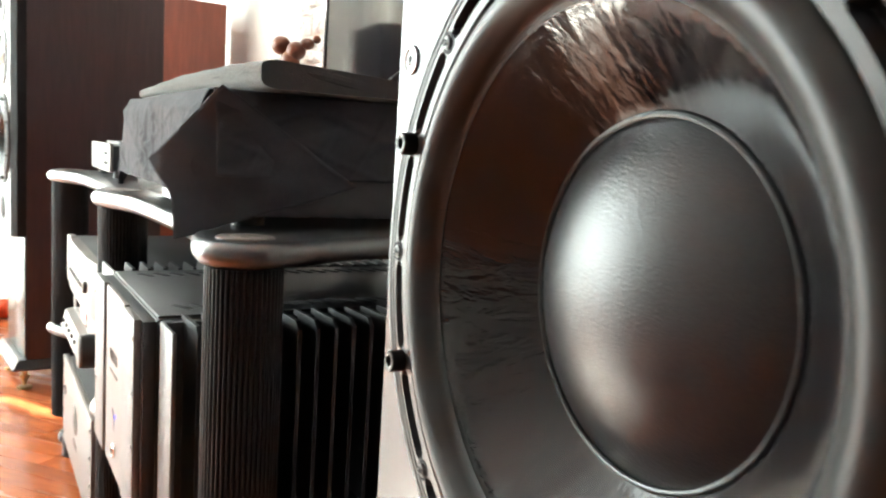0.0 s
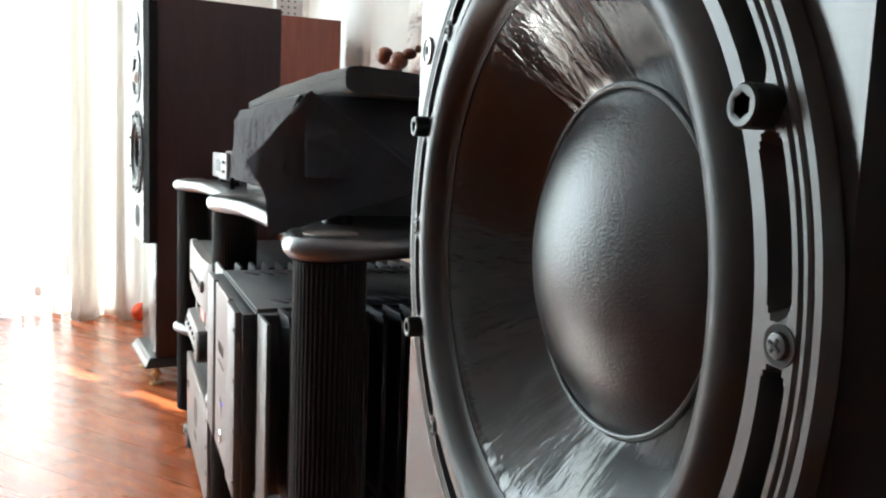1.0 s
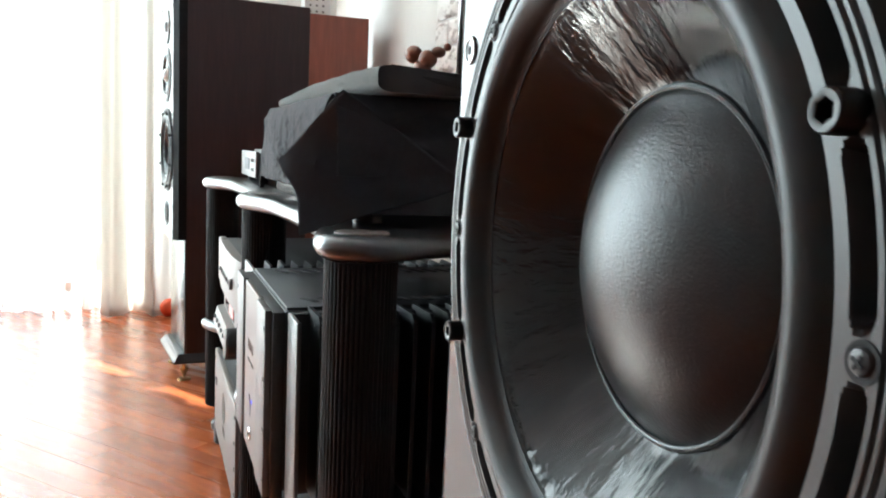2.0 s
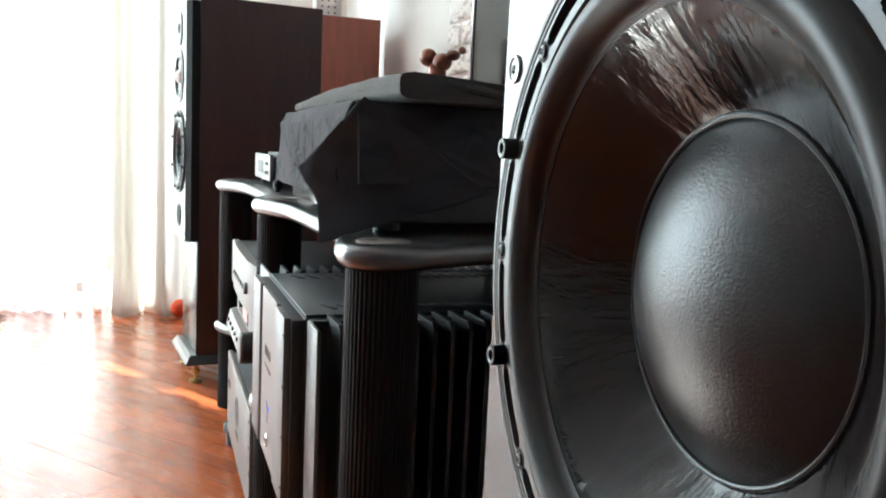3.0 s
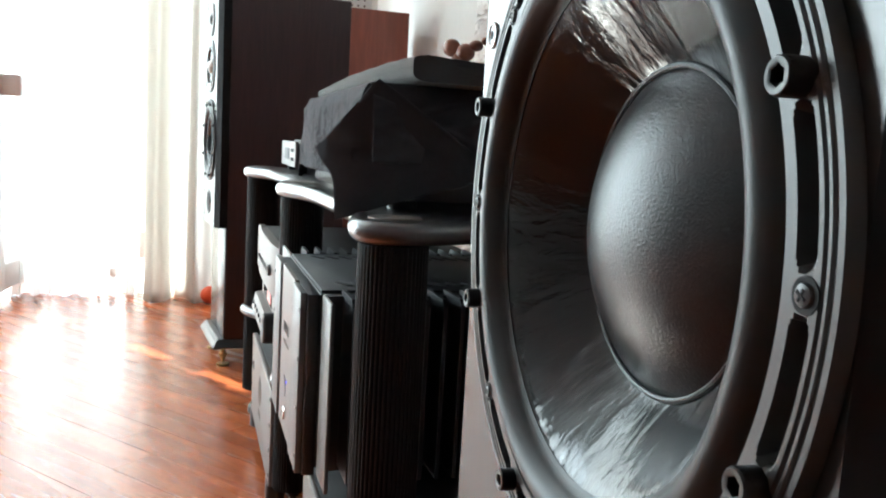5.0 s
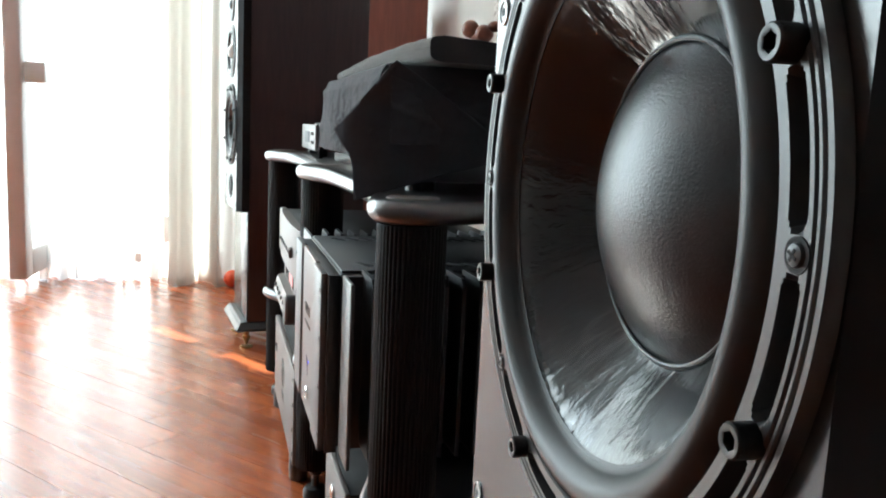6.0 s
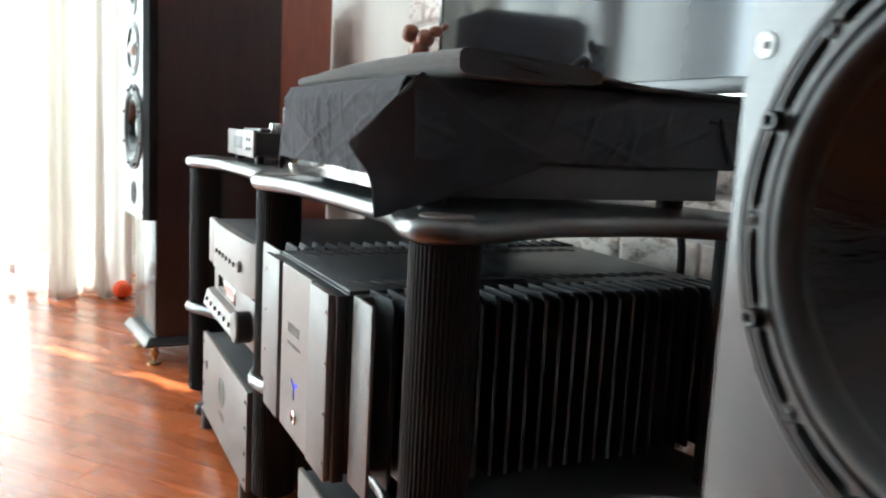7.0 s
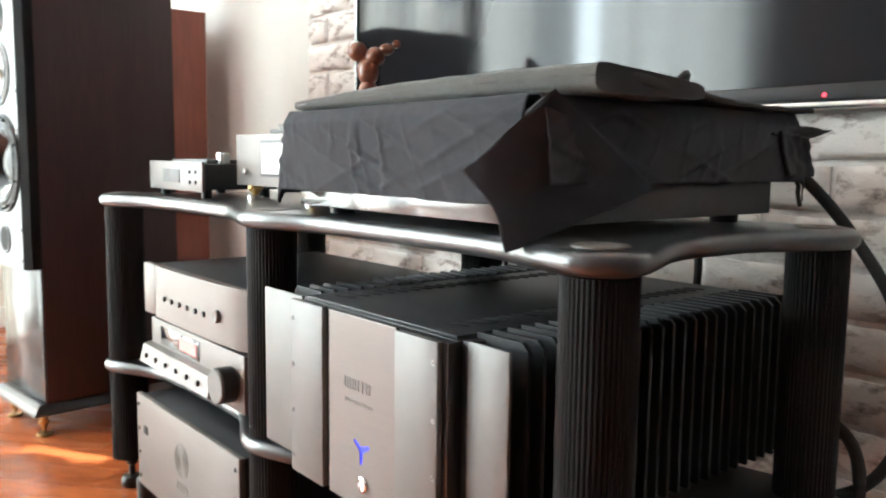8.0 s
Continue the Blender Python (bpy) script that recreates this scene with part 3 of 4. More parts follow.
    part("plinth_edge", box((0.0000, -0.142, 0.0565), (0.0038, 0.142, 0.062), 0.001), M["silver"], t, "silver plinth front edge")
    bm = bmesh.new()
    q = [bm.verts.new(p) for p in ((0.0015, -0.141, 0.0630), (0.0015, 0.141, 0.0630), (0.0165, 0.134, 0.0825), (0.0165, -0.134, 0.0825))]
    bm.faces.new(q)
    part("plinth_front", bm, M["silver"], t, "bright silver sloping plinth front")
    for x, y in ((0.035, -0.10), (0.035, 0.10), (0.35, -0.10), (0.35, 0.10)):
        f = part("spike", lathe([(0.0, 0.006), (0.003, 0.010), (0.009, 0.026), (0.012, 0.028), (0.012, 0.036), (0.007, 0.037), (0.007, 0.058)], 20), M["brass"], t, "brass spike foot", Matrix.Translation((x, y, 0)))
        part("spike_disc", lathe([(0, 0), (0.017, 0), (0.018, 0.002), (0.017, 0.006), (0.006, 0.0065), (0, 0.006)], 24), M["brass"], f)
    driver(t)
    small_driver(t, 0.845, 0.074, "silver-framed midrange driver", "pale rounded phase plug", M["white_plastic"])
    # tweeter
    at = Matrix.Translation((-0.0005, 0, 0.975)) @ FACE
    tw = part("tweeter", lathe([(0.046, 0), (0.046, 0.002), (0.044, 0.003), (0.02, 0.002), (0.017, -0.001), (0.0165, 0.0)], 64), M["silver_dark"], t, "round silver tweeter plate", at)
    part("tweeter_dome", lathe([(0.016, 0.0), (0.013, 0.005), (0.008, 0.008), (0, 0.009)], 32), M["dome"], tw)
    for k in range(4):
        s = new("screw", bpy.data.meshes["screw"])
        s.parent, s.location = tw, (0.038 * math.cos(0.785 + k * 1.571), 0.038 * math.sin(0.785 + k * 1.571), 0.0022)
    part("port", lathe([(0.036, 0.0), (0.034, 0.002), (0.030, 0.0015), (0.0275, -0.004)], 48), M["black_lacquer"], t, "black flared port", Matrix.Translation((-0.0005, 0, 0.462)) @ FACE)
    # Flat black disc stands for the shade inside the port.
    part("port_tube", lathe([(0.0285, 0.0008), (0, 0.0009)], 32), M["slot"], t, "", Matrix.Translation((-0.0006, 0, 0.462)) @ FACE)
    for y in (-0.1085, 0.1135):
        for z in (0.418, 0.487, 0.711, 0.80, 1.018):
            s = part("baffle_screw", lathe([(0.0058, 0.0), (0.0054, 0.0008), (0.0046, 0.0009), (0.0042, 0.0003), (0.0022, 0.0005), (0.0018, -0.001), (0, -0.001)], 28), M["steel"], t, "", Matrix.Translation((-0.0003, y, z)) @ FACE)
            part("socket", lathe([(0.0019, 0.0007), (0, 0.0008)], 6), M["slot"], s)
    return t


near_tower = tower()
near_tower.matrix_world = pose(-0.0076, -0.595, 0, 0, 0, -2.6)
far_tower = copy_thing(near_tower, pose(-0.076, 1.645, 0, 0, 0, 6.1))

# the cherry cabinet behind the far loudspeaker
cab = thing("wooden_cabinet", pose(0.44, 2.02, 0), "reddish cherry veneered upright wooden cabinet against the wall", "cabinet")
part("body", box((-0.15, 0, 0.03), (0.15, 0.30, 1.108), 0.003), M["red_wood"], cab)
part("base", box((-0.14, 0.01, 0), (0.14, 0.29, 0.03), 0.002), M["black_lacquer"], cab)
wb = thing("white_box", pose(0.43, 2.07, 1.108), "small white perforated box standing on the cherry cabinet", "box")
part("case", box((-0.055, 0, 0), (0.035, 0.08, 0.16), 0.004), M["white_plastic"], wb)
for i in range(3):
    for j in range(6):
        part("hole", rod((-0.035 + i * 0.022, -0.0006, 0.015 + j * 0.02), (-0.035 + i * 0.022, 0.002, 0.015 + j * 0.02), 0.004, 10), M["ink"], wb)

# ---- the rack ----
FRONT = [(0.066, -0.040), (0.051, 0.545), (0.034, 1.125)]
REAR = [(0.455, -0.040), (0.450, 0.545), (0.445, 1.125)]
LOBE = 0.045


def rack_outline(depth_front, depth_side):
    """Round lobes over the columns, joined by edges that curve inwards; counter-clockwise."""
    hull = [FRONT[0], REAR[0], REAR[1], REAR[2], FRONT[2], FRONT[1]]
    depth = [depth_side, 0.02, 0.02, depth_side, depth_front, depth_front * 0.75]
    pts = []
    n = len(hull)
    for i in range(n):
        a, b, c = Vector(hull[i - 1]), Vector(hull[i]), Vector(hull[(i + 1) % n])
        na, nb = (b - a).normalized(), (c - b).normalized()
        na, nb = Vector((na.y, -na.x)), Vector((nb.y, -nb.x))
        turn = math.atan2(na.x * nb.y - na.y * nb.x, na.dot(nb))
        steps = max(int(abs(turn) / 0.16), 1)
        for k in range(steps + 1):
            w = Matrix.Rotation(turn * k / steps, 2)
            pts.append(b + LOBE * (w @ na))
        long = (c - b).length
        for k in range(1, 40):
            s = k / 40
            e = min(s, 1 - s) * long / 0.15
            e = min(e, 1)
            e = e * e * (3 - 2 * e)
            mid = 0.25 * math.sin(math.pi * s)
            pts.append(b + (c - b) * s + nb * (LOBE - depth[i] * (0.75 * e + mid)))
    return [(p.x, p.y) for p in pts]


rack = thing("hifi_rack", pose(0, 0, 0), "two-bay black hi-fi rack with fluted columns and curved shelves", "rack")


def shelf_profile(z0, z1, r=0.0135):
    out = [(r, z0)]
    for k in range(1, 9):
        a = math.pi * k / 9
        out.append((r - r * math.sin(a), (z0 + z1) / 2 - (z1 - z0) / 2 * math.cos(a)))
    return out + [(r, z1)]


part("top_shelf", slab(rack_outline(0.046, 0.052), shelf_profile(0.564, 0.588, 0.012)), M["shelf"], rack, "glossy graphite curved top shelf", angle=50)
part("lower_shelf", slab(rack_outline(0.060, 0.052), shelf_profile(0.241, 0.264, 0.0115)), M["shelf"], rack, "glossy graphite curved lower shelf", angle=50)


def fluted(r, z0, z1, flutes=44):
    prof = []
    bm = bmesh.new()
    n = flutes * 6
    rows = []
    for z in (z0, z1):
        rows.append([bm.verts.new(((r - 0.0016 * (0.5 - 0.5 * math.cos(2 * math.pi * k / 6)) ** 2) * math.cos(2 * math.pi * k / n), (r - 0.0016 * (0.5 - 0.5 * math.cos(2 * math.pi * k / 6)) ** 2) * math.sin(2 * math.pi * k / n), z)) for k in range(n)])
    for k in range(n):
        bm.faces.new((rows[0][k], rows[0][(k + 1) % n], rows[1][(k + 1) % n], rows[1][k]))
    bm.faces.new(rows[0]), bm.faces.new(rows[1])
    return bm


upper = mesh_of("column", fluted(0.0355, 0.2645, 0.5635), M["column"], 50)
lower = mesh_of("lower_column", fluted(0.0355, 0.062, 0.2405), M["column"], 50)
foot = mesh_of("foot", lathe([(0, 0.0), (0.020, 0.0), (0.0215, 0.003), (0.0215, 0.014), (0.018, 0.021), (0.007, 0.024), (0.006, 0.042), (0.011, 0.046), (0.011, 0.062), (0, 0.062)], 32), M["black_lacquer"], 40)
cap = mesh_of("cap_disc", lathe([(0.0265, 0.0), (0.0265, 0.0008), (0.0255, 0.0014), (0.012, 0.0014), (0.0115, 0.0011), (0.0045, 0.0011), (0.004, 0.0016), (0, 0.0016)], 48), M["silver"], 40)
for x, y in FRONT + REAR:
    for nm, me, z in (("column", upper, 0), ("lower_column", lower, 0), ("foot", foot, 0), ("cap_disc", cap, 0.5881)):
        ob = new(nm, me)
        ob.parent, ob.location = rack, (x, y, z)


# ---- electronics ----
def bars(bm, x, y0, y1, z, h, n, rng):
    """Writing too small to read, as plain bars on a front that faces -x."""
    y = y0
    step = (y1 - y0) / n
    for k in range(n):
        box((x - 0.0006, y + step * (k + 0.12), z - h / 2 * rng.uniform(0.8, 1)), (x, y + step * (k + 0.12) + step * rng.uniform(0.35, 0.7), z + h / 2), bm=bm)
    return bm


rng = random.Random(4)
amp = thing("power_amplifier", pose(0, 0, 0), "large power amplifier with aluminium front and black cooling fins", "amplifier")
part("chassis", box((0.016, 0.092, 0.280), (0.515, 0.392, 0.487), 0.002), M["black_steel"], amp, "black steel chassis")
part("front_core", box((0.002, 0.090, 0.272), (0.0158, 0.388, 0.486), 0.001), M["black_steel"], amp)


def cut(ob, cutter):
    """Sinks the cutter's shape into a part."""
    tool = new("cutter", mesh_of("cutter", cutter, M["slot"]))
    mod = ob.modifiers.new("cut", "BOOLEAN")
    mod.operation, mod.solver, mod.object = "DIFFERENCE", "EXACT", tool
    bpy.context.view_layer.update()
    me = bpy.data.meshes.new_from_object(ob.evaluated_get(bpy.context.evaluated_depsgraph_get()))
    ob.modifiers.remove(mod)
    me.shade_flat()
    me.materials.clear()
    me.materials.append(M["silver"])
    me.polygons.foreach_set("material_index", [0] * len(me.polygons))
    ob.data = me
    bpy.data.objects.remove(tool)
    return ob


def three_arms(x0, x1, wide, long):
    """A three-pointed star as a prism along x."""
    bm = bmesh.new()
    ring = []
    polar = (30, 155, 272)
    for k, p in enumerate(polar):
        after = polar[(k + 1) % 3] + (360 if k == 2 else 0)
        for a, r in ((p - 6, long), (p + 6, long), ((p + after) / 2, wide * 0.5)):
            ring.append((r * math.cos(radians(a)), r * math.sin(radians(a))))
    lo = [bm.verts.new((x0, 0.232 + y, 0.340 + z)) for y, z in ring]
    hi = [bm.verts.new((x1, 0.232 + y, 0.340 + z)) for y, z in ring]
    bm.faces.new(lo), bm.faces.new(hi)
    for k in range(len(ring)):
        q = (k + 1) % len(ring)
        bm.faces.new((lo[k], lo[q], hi[q], hi[k]))
    return bm


cut(part("front_panel", box((-0.004, 0.168, 0.272), (0.0018, 0.300, 0.489), 0.001), M["silver"], amp, "brushed aluminium centre panel"), three_arms(-0.006, -0.0027, 0.0076, 0.0170))
part("side_plate", box((-0.006, 0.097, 0.272), (0.0018, 0.1675, 0.487), 0.001), M["silver_dark"], amp, "grey aluminium front plate")
part("side_plate", box((-0.006, 0.312, 0.272), (0.0018, 0.387, 0.489), 0.001), M["silver_dark"], amp, "grey aluminium front plate")
part("top_cover", box((0.018, 0.096, 0.4872), (0.512, 0.389, 0.4905), 0.001), M["black_steel"], amp, "black top cover with vent slots")
slotm = mesh_of("vent_slot", box((-0.0035, -0.014, 0), (0.0035, 0.014, 0.0012), 0.0008), M["slot"])
for row in (0.135, 0.350):
    for k in range(22):
        s = new("vent_slot", slotm)
        s.parent, s.location = amp, (0.05 + k * 0.020, row, 0.4902)
        s.rotation_euler.z = 0.5


def fin(y0, y1, chamfer):
    """One cooling fin: an upright plate across the depth, its outer top corner cut."""
    bm = bmesh.new()
    d = 0.0022
    pts = [(y0, 0.282), (y1, 0.282), (y1, 0.487 - 0.008), (y1 - (y1 - y0) * chamfer, 0.487), (y0, 0.4865)]
    a = [bm.verts.new((-d, y, z)) for y, z in pts]
    b = [bm.verts.new((d, y, z)) for y, z in pts]
    bm.faces.new(a), bm.faces.new(b)
    for k in range(5):
        bm.faces.new((a[k], a[(k + 1) % 5], b[(k + 1) % 5], b[k]))
    return bm


fr, fl = mesh_of("fin", fin(0.0915, 0.020, 0.12), M["fin"]), mesh_of("fin", fin(0.3925, 0.460, 0.12), M["fin"])
for k in range(1, 25):
    for me in (fr, fl):
        ob = new("fin", me)
        ob.parent, ob.location = amp, (0.022 + k * 0.0203, 0, 0.006)
part("front_fin", box((0.016, 0.020, 0.278), (0.021, 0.078, 0.489), 0.002), M["silver_dark"], amp, "grey front fin plate")
part("front_fin", box((0.016, 0.398, 0.276), (0.021, 0.500, 0.488), 0.002), M["silver_dark"], amp, "grey front fin plate")
part("fin_spine", box((0.021, 0.079, 0.280), (0.51, 0.0915, 0.4865), 0.001), M["black_steel"], amp)
part("fin_spine", box((0.021, 0.3925, 0.280), (0.51, 0.405, 0.4865), 0.001), M["black_steel"], amp)
for y in (0.102, 0.382):
    for k in range(4):
        part("screw", lathe([(0.0032, 0), (0.003, 0.0008), (0.0015, 0.0008), (0.0013, -0.0006), (0, -0.0006)], 16), M["steel"], amp, "", Matrix.Translation((-0.0061, y, 0.292 + k * 0.058)) @ FACE)
bm = bmesh.new()
for k, (lean, two) in enumerate(((0.35, 1), (0.0, 1), (0.0, 1), (0.0, 0), (-0.2, 1))):
    y = 0.262 - k * 0.0108
    for q in range(1 + two):
        sh = (0.5 - q) * 0.006 if two else 0
        box((-0.0045, y + sh - 0.0006, 0.4055), (-0.0040, y + sh + 0.0006, 0.4185), 0, bm)
    box((-0.0045, y - 0.003, 0.4055 + 0.002 * k), (-0.0040, y + 0.003, 0.4066 + 0.002 * k), 0, bm)
part("emblem", bm, M["ink"], amp, "engraved grey emblem")
part("lettering", bars(bmesh.new(), -0.004, 0.210, 0.268, 0.392, 0.004, 9, rng), M["ink"], amp)
part("indicator", three_arms(-0.00285, -0.0026, 0.0082, 0.0176), M["blue_light"], amp, "three-pointed glowing blue indicator")
pb = part("power_button", lathe([(0.009, 0), (0.009, 0.002), (0.007, 0.003), (0.0065, 0.0015), (0, 0.001)], 32), M["chrome"], amp, "round chrome power button", Matrix.Translation((-0.004, 0.228, 0.302)) @ FACE)
for x in (0.05, 0.46):
    for y in (0.14, 0.345):
        part("foot", rod((x, y, 0.2642), (x, y, 0.281), 0.016, 20, bevel=0.002), M["rubber"], amp)

# the disc player
cd = thing("disc_player", pose(0.006, 0, 0), "silver slim disc player with a row of buttons", "disc player")
part("chassis", box((0.022, 0.558, 0.386), (0.36, 0.962, 0.469), 0.002), M["black_steel"], cd, "black chassis")
part("end_plate", box((0.008, 0.914, 0.382), (0.0218, 0.968, 0.472), 0.003), M["silver"], cd)
part("groove", box((0.015, 0.902, 0.384), (0.0218, 0.9135, 0.470), 0.001), M["slot"], cd)
part("front_panel", slab([(0.006, 0.905), (0.004, 0.85), (0.003, 0.75), (0.004, 0.65), (0.009, 0.58), (0.0218, 0.552), (0.0218, 0.905)][::1], [(0.0005, 0.382), (0, 0.3828), (0, 0.4712), (0.0005, 0.472)]), M["silver"], cd, "gently curved silver front panel")
bt = mesh_of("button", lathe([(0.0045, 0), (0.0045, 0.0025), (0.0035, 0.0035), (0, 0.0035)], 20), M["black_lacquer"])
for k in range(6):
    b = new("button", bt)
    b.parent, b.matrix_local = cd, Matrix.Translation((0.0035, 0.855 - k * 0.033, 0.420)) @ FACE
part("dial", lathe([(0.010, 0), (0.010, 0.004), (0.008, 0.006), (0.003, 0.0045), (0, 0.0045)], 28), M["silver_dark"], cd, "round chrome dial", Matrix.Translation((0.0045, 0.642, 0.424)) @ FACE)
for x in (0.05, 0.32):
    for y in (0.60, 0.93):
        part("foot", rod((x, y, 0.3715), (x, y, 0.3865), 0.014, 18, bevel=0.002), M["rubber"], cd)

# the preamplifier
pre = thing("preamplifier", pose(0.016, 0, 0), "silver preamplifier with a lit display, buttons and a large knob", "preamplifier")
part("chassis", box((0.024, 0.592, 0.284), (0.37, 0.962, 0.3685), 0.002), M["black_steel"], pre, "black chassis")
part("front_panel", box((0.010, 0.588, 0.282), (0.0238, 0.968, 0.371), 0.002), M["silver"], pre, "brushed silver front panel")
part("display", box((0.0085, 0.752, 0.330), (0.0098, 0.918, 0.362), 0.0005), M["display"], pre, "dark glossy display window")
part("display_glow", box((0.0079, 0.762, 0.336), (0.0084, 0.83, 0.356)), material("display_glow", (0.30, 0.10, 0.10), 0.3, emit=(0.9, 0.25, 0.22, 0.25)), pre, "pinkish glowing readout")
bm = bmesh.new()
q = [(-0.012, 0.292), (0.0098, 0.284), (0.0098, 0.326), (-0.004, 0.323)]
a, b = [bm.verts.new((x, 0.672, z)) for x, z in q], [bm.verts.new((x, 0.972, z)) for x, z in q]
bm.faces.new(a), bm.faces.new(b)
for k in range(4):
    bm.faces.new((a[k], a[(k + 1) % 4], b[(k + 1) % 4], b[k]))
part("button_lip", bm, M["silver"], pre, "sloping silver button ledge")
for k in range(6):
    b = new("button", bt)
    b.parent, b.matrix_local = pre, Matrix.Translation((-0.0085, 0.945 - k * 0.046, 0.306)) @ FACE
knob = part("volume_knob", lathe([(0.026, 0), (0.027, 0.002), (0.0265, 0.026), (0.025, 0.0285), (0.006, 0.0285), (0, 0.028)], 56), M["silver_dark"], pre, "large round volume knob", Matrix.Translation((0.0098, 0.628, 0.322)) @ FACE)
part("knob_side", lathe([(0.0275, 0.003), (0.0275, 0.024)], 56), M["black_lacquer"], knob)
for x in (0.05, 0.33):
    for y in (0.62, 0.93):
        part("foot", rod((x, y, 0.2642), (x, y, 0.2848), 0.014, 18, bevel=0.002), M["rubber"], pre)

# power supply unit on the floor
psu = thing("power_supply", pose(0, 0, 0), "low silver-fronted power supply with a round emblem, on the floor", "power supply")
part("chassis", box((0.024, 0.588, 0.048), (0.42, 1.016, 0.217), 0.002), M["black_steel"], psu, "black chassis")
part("front_panel", box((0.013, 0.583, 0.044), (0.0238, 1.022, 0.220), 0.002), M["silver"], psu, "plain silver front panel")
bm = bmesh.new()
for r in (0.030, 0.0235, 0.017, 0.0105):
    lathe([(r, 0.0002), (r, 0.001), (r - 0.0032, 0.001), (r - 0.0032, 0.0002)], 48, Matrix.Translation((0.0132, 0.806, 0.150)) @ FACE, bm)
part("round_emblem", bm, M["ink"], psu, "engraved round emblem of rings")
part("lettering", bars(bmesh.new(), 0.013, 0.780, 0.832, 0.103, 0.014, 5, rng), M["ink"], psu)
part("socket", box((0.0118, 0.965, 0.150), (0.0132, 0.985, 0.166), 0.0005), M["slot"], psu, "small dark square socket")
for y in (0.595, 1.010):
    for k in range(4):
        part("screw", lathe([(0.004, 0), (0.0036, 0.001), (0.0018, 0.001), (0.0016, -0.0004), (0, -0.0004)], 16), M["bolt"], psu, "", Matrix.Translation((0.013, y, 0.062 + k * 0.046)) @ FACE)
for x in (0.03, 0.38):
    for y in (0.63, 1.03):
        part("foot", rod((x, y - (0.025 if x > 0.1 else 0), 0.0), (x, y - (0.025 if x > 0.1 else 0), 0.0485), 0.018, 24, bevel=0.003), M["black_lacquer"], psu, "black round foot")

# a smaller unit under the lower shelf
mini = thing("mains_filter", pose(0, 0, 0), "small aluminium mains filter box on the floor", "mains filter")
part("case", box((0.052, 0.190, 0.022), (0.30, 0.366, 0.168), 0.003), M["black_steel"], mini)
part("front_panel", box((0.044, 0.186, 0.018), (0.0518, 0.370, 0.172), 0.002), M["silver"], mini, "silver front panel")
part("button", lathe([(0.014, 0), (0.014, 0.003), (0.012, 0.004), (0, 0.004)], 32), M["chrome"], mini, "round chrome button", Matrix.Translation((0.0438, 0.285, 0.128)) @ FACE)
for x in (0.08, 0.27):
    for y in (0.21, 0.35):
        part("foot", rod((x, y, 0.0), (x, y, 0.0225), 0.012, 16), M["rubber"], mini)

# small converter box on the top shelf
dac = thing("converter_box", pose(0, 0, 0), "small silver-fronted black converter box on the shelf", "converter")
part("case", box((0.077, 0.838, 0.604), (0.215, 1.075, 0.648), 0.002), M["black_steel"], dac, "black case")
part("front_panel", box((0.070, 0.833, 0.600), (0.0768, 1.080, 0.652), 0.0015), M["silver"], dac, "silver front panel")
part("display", box((0.0688, 0.930, 0.614), (0.0702, 1.010, 0.638), 0.0005), M["grey_panel"], dac, "small grey display")
for y in (0.860, 0.885):
    for z in (0.616, 0.634):
        b = new("button", bt)
        b.parent, b.matrix_local = dac, Matrix.Translation((0.0702, y, z)) @ FACE @ Matrix.Scale(0.8, 4)
part("lid_plate", box((0.09, 0.86, 0.6482), (0.20, 1.02, 0.656), 0.002), M["black_lacquer"], dac)
part("connector", box((0.105, 0.838, 0.6485), (0.125, 0.856, 0.668), 0.002), M["chrome"], dac)
for x in (0.09, 0.20):
    for y in (0.86, 1.05):
        part("foot", rod((x, y, 0.5885), (x, y, 0.6045), 0.009, 16), M["rubber"], dac)

# pale phono unit beside the covered turntable
pho = thing("phono_preamplifier", pose(0, 0, 0), "pale silver phono preamplifier on brass cone feet", "preamplifier")
part("case", box((0.127, 0.56, 0.618), (0.27, 0.798, 0.694), 0.002), M["silver_dark"], pho)
part("front_panel", box((0.119, 0.555, 0.614), (0.1268, 0.803, 0.698), 0.0015), M["silver"], pho, "pale silver front panel")
part("window_panel", box((0.1176, 0.57, 0.630), (0.1192, 0.712, 0.688), 0.001), M["grey_panel"], pho, "framed window panel")
part("window_glass", box((0.1168, 0.576, 0.635), (0.1178, 0.706, 0.683)), M["white_plastic"], pho)
part("knob", lathe([(0.0055, 0), (0.0055, 0.006), (0.0045, 0.007), (0, 0.007)], 20), M["chrome"], pho, "small chrome knob", Matrix.Translation((0.1188, 0.762, 0.637)) @ FACE)
part("top_strip", box((0.14, 0.60, 0.6982), (0.25, 0.72, 0.706), 0.001), M["black_lacquer"], pho)
part("top_strip", box((0.145, 0.61, 0.7062), (0.24, 0.70, 0.714), 0.001), M["silver"], pho)
for x in (0.14, 0.255):
    for y in (0.58, 0.775):
        f = part("cone_foot", lathe([(0.0, 0.5965), (0.004, 0.597), (0.013, 0.608), (0.013, 0.6145), (0, 0.6145)], 24), M["brass"], pho, "brass cone foot", Matrix.Translation((x, y, 0)))
        part("pad", lathe([(0, 0.5885), (0.014, 0.5885), (0.014, 0.596), (0, 0.5965)], 24), M["chrome"], f)

# ---- the covered turntable ----
tt = thing("turntable", pose(0, 0, 0), "low aluminium turntable hidden under a cloth", "turntable")
part("plinth", box((0.066, 0.030, 0.600), (0.468, 0.475, 0.640), 0.002), M["grey_panel"], tt, "grey turntable plinth")
part("plinth_front", box((0.060, 0.028, 0.599), (0.0658, 0.478, 0.641), 0.001), M["plinth"], tt, "bright satin aluminium front strip")
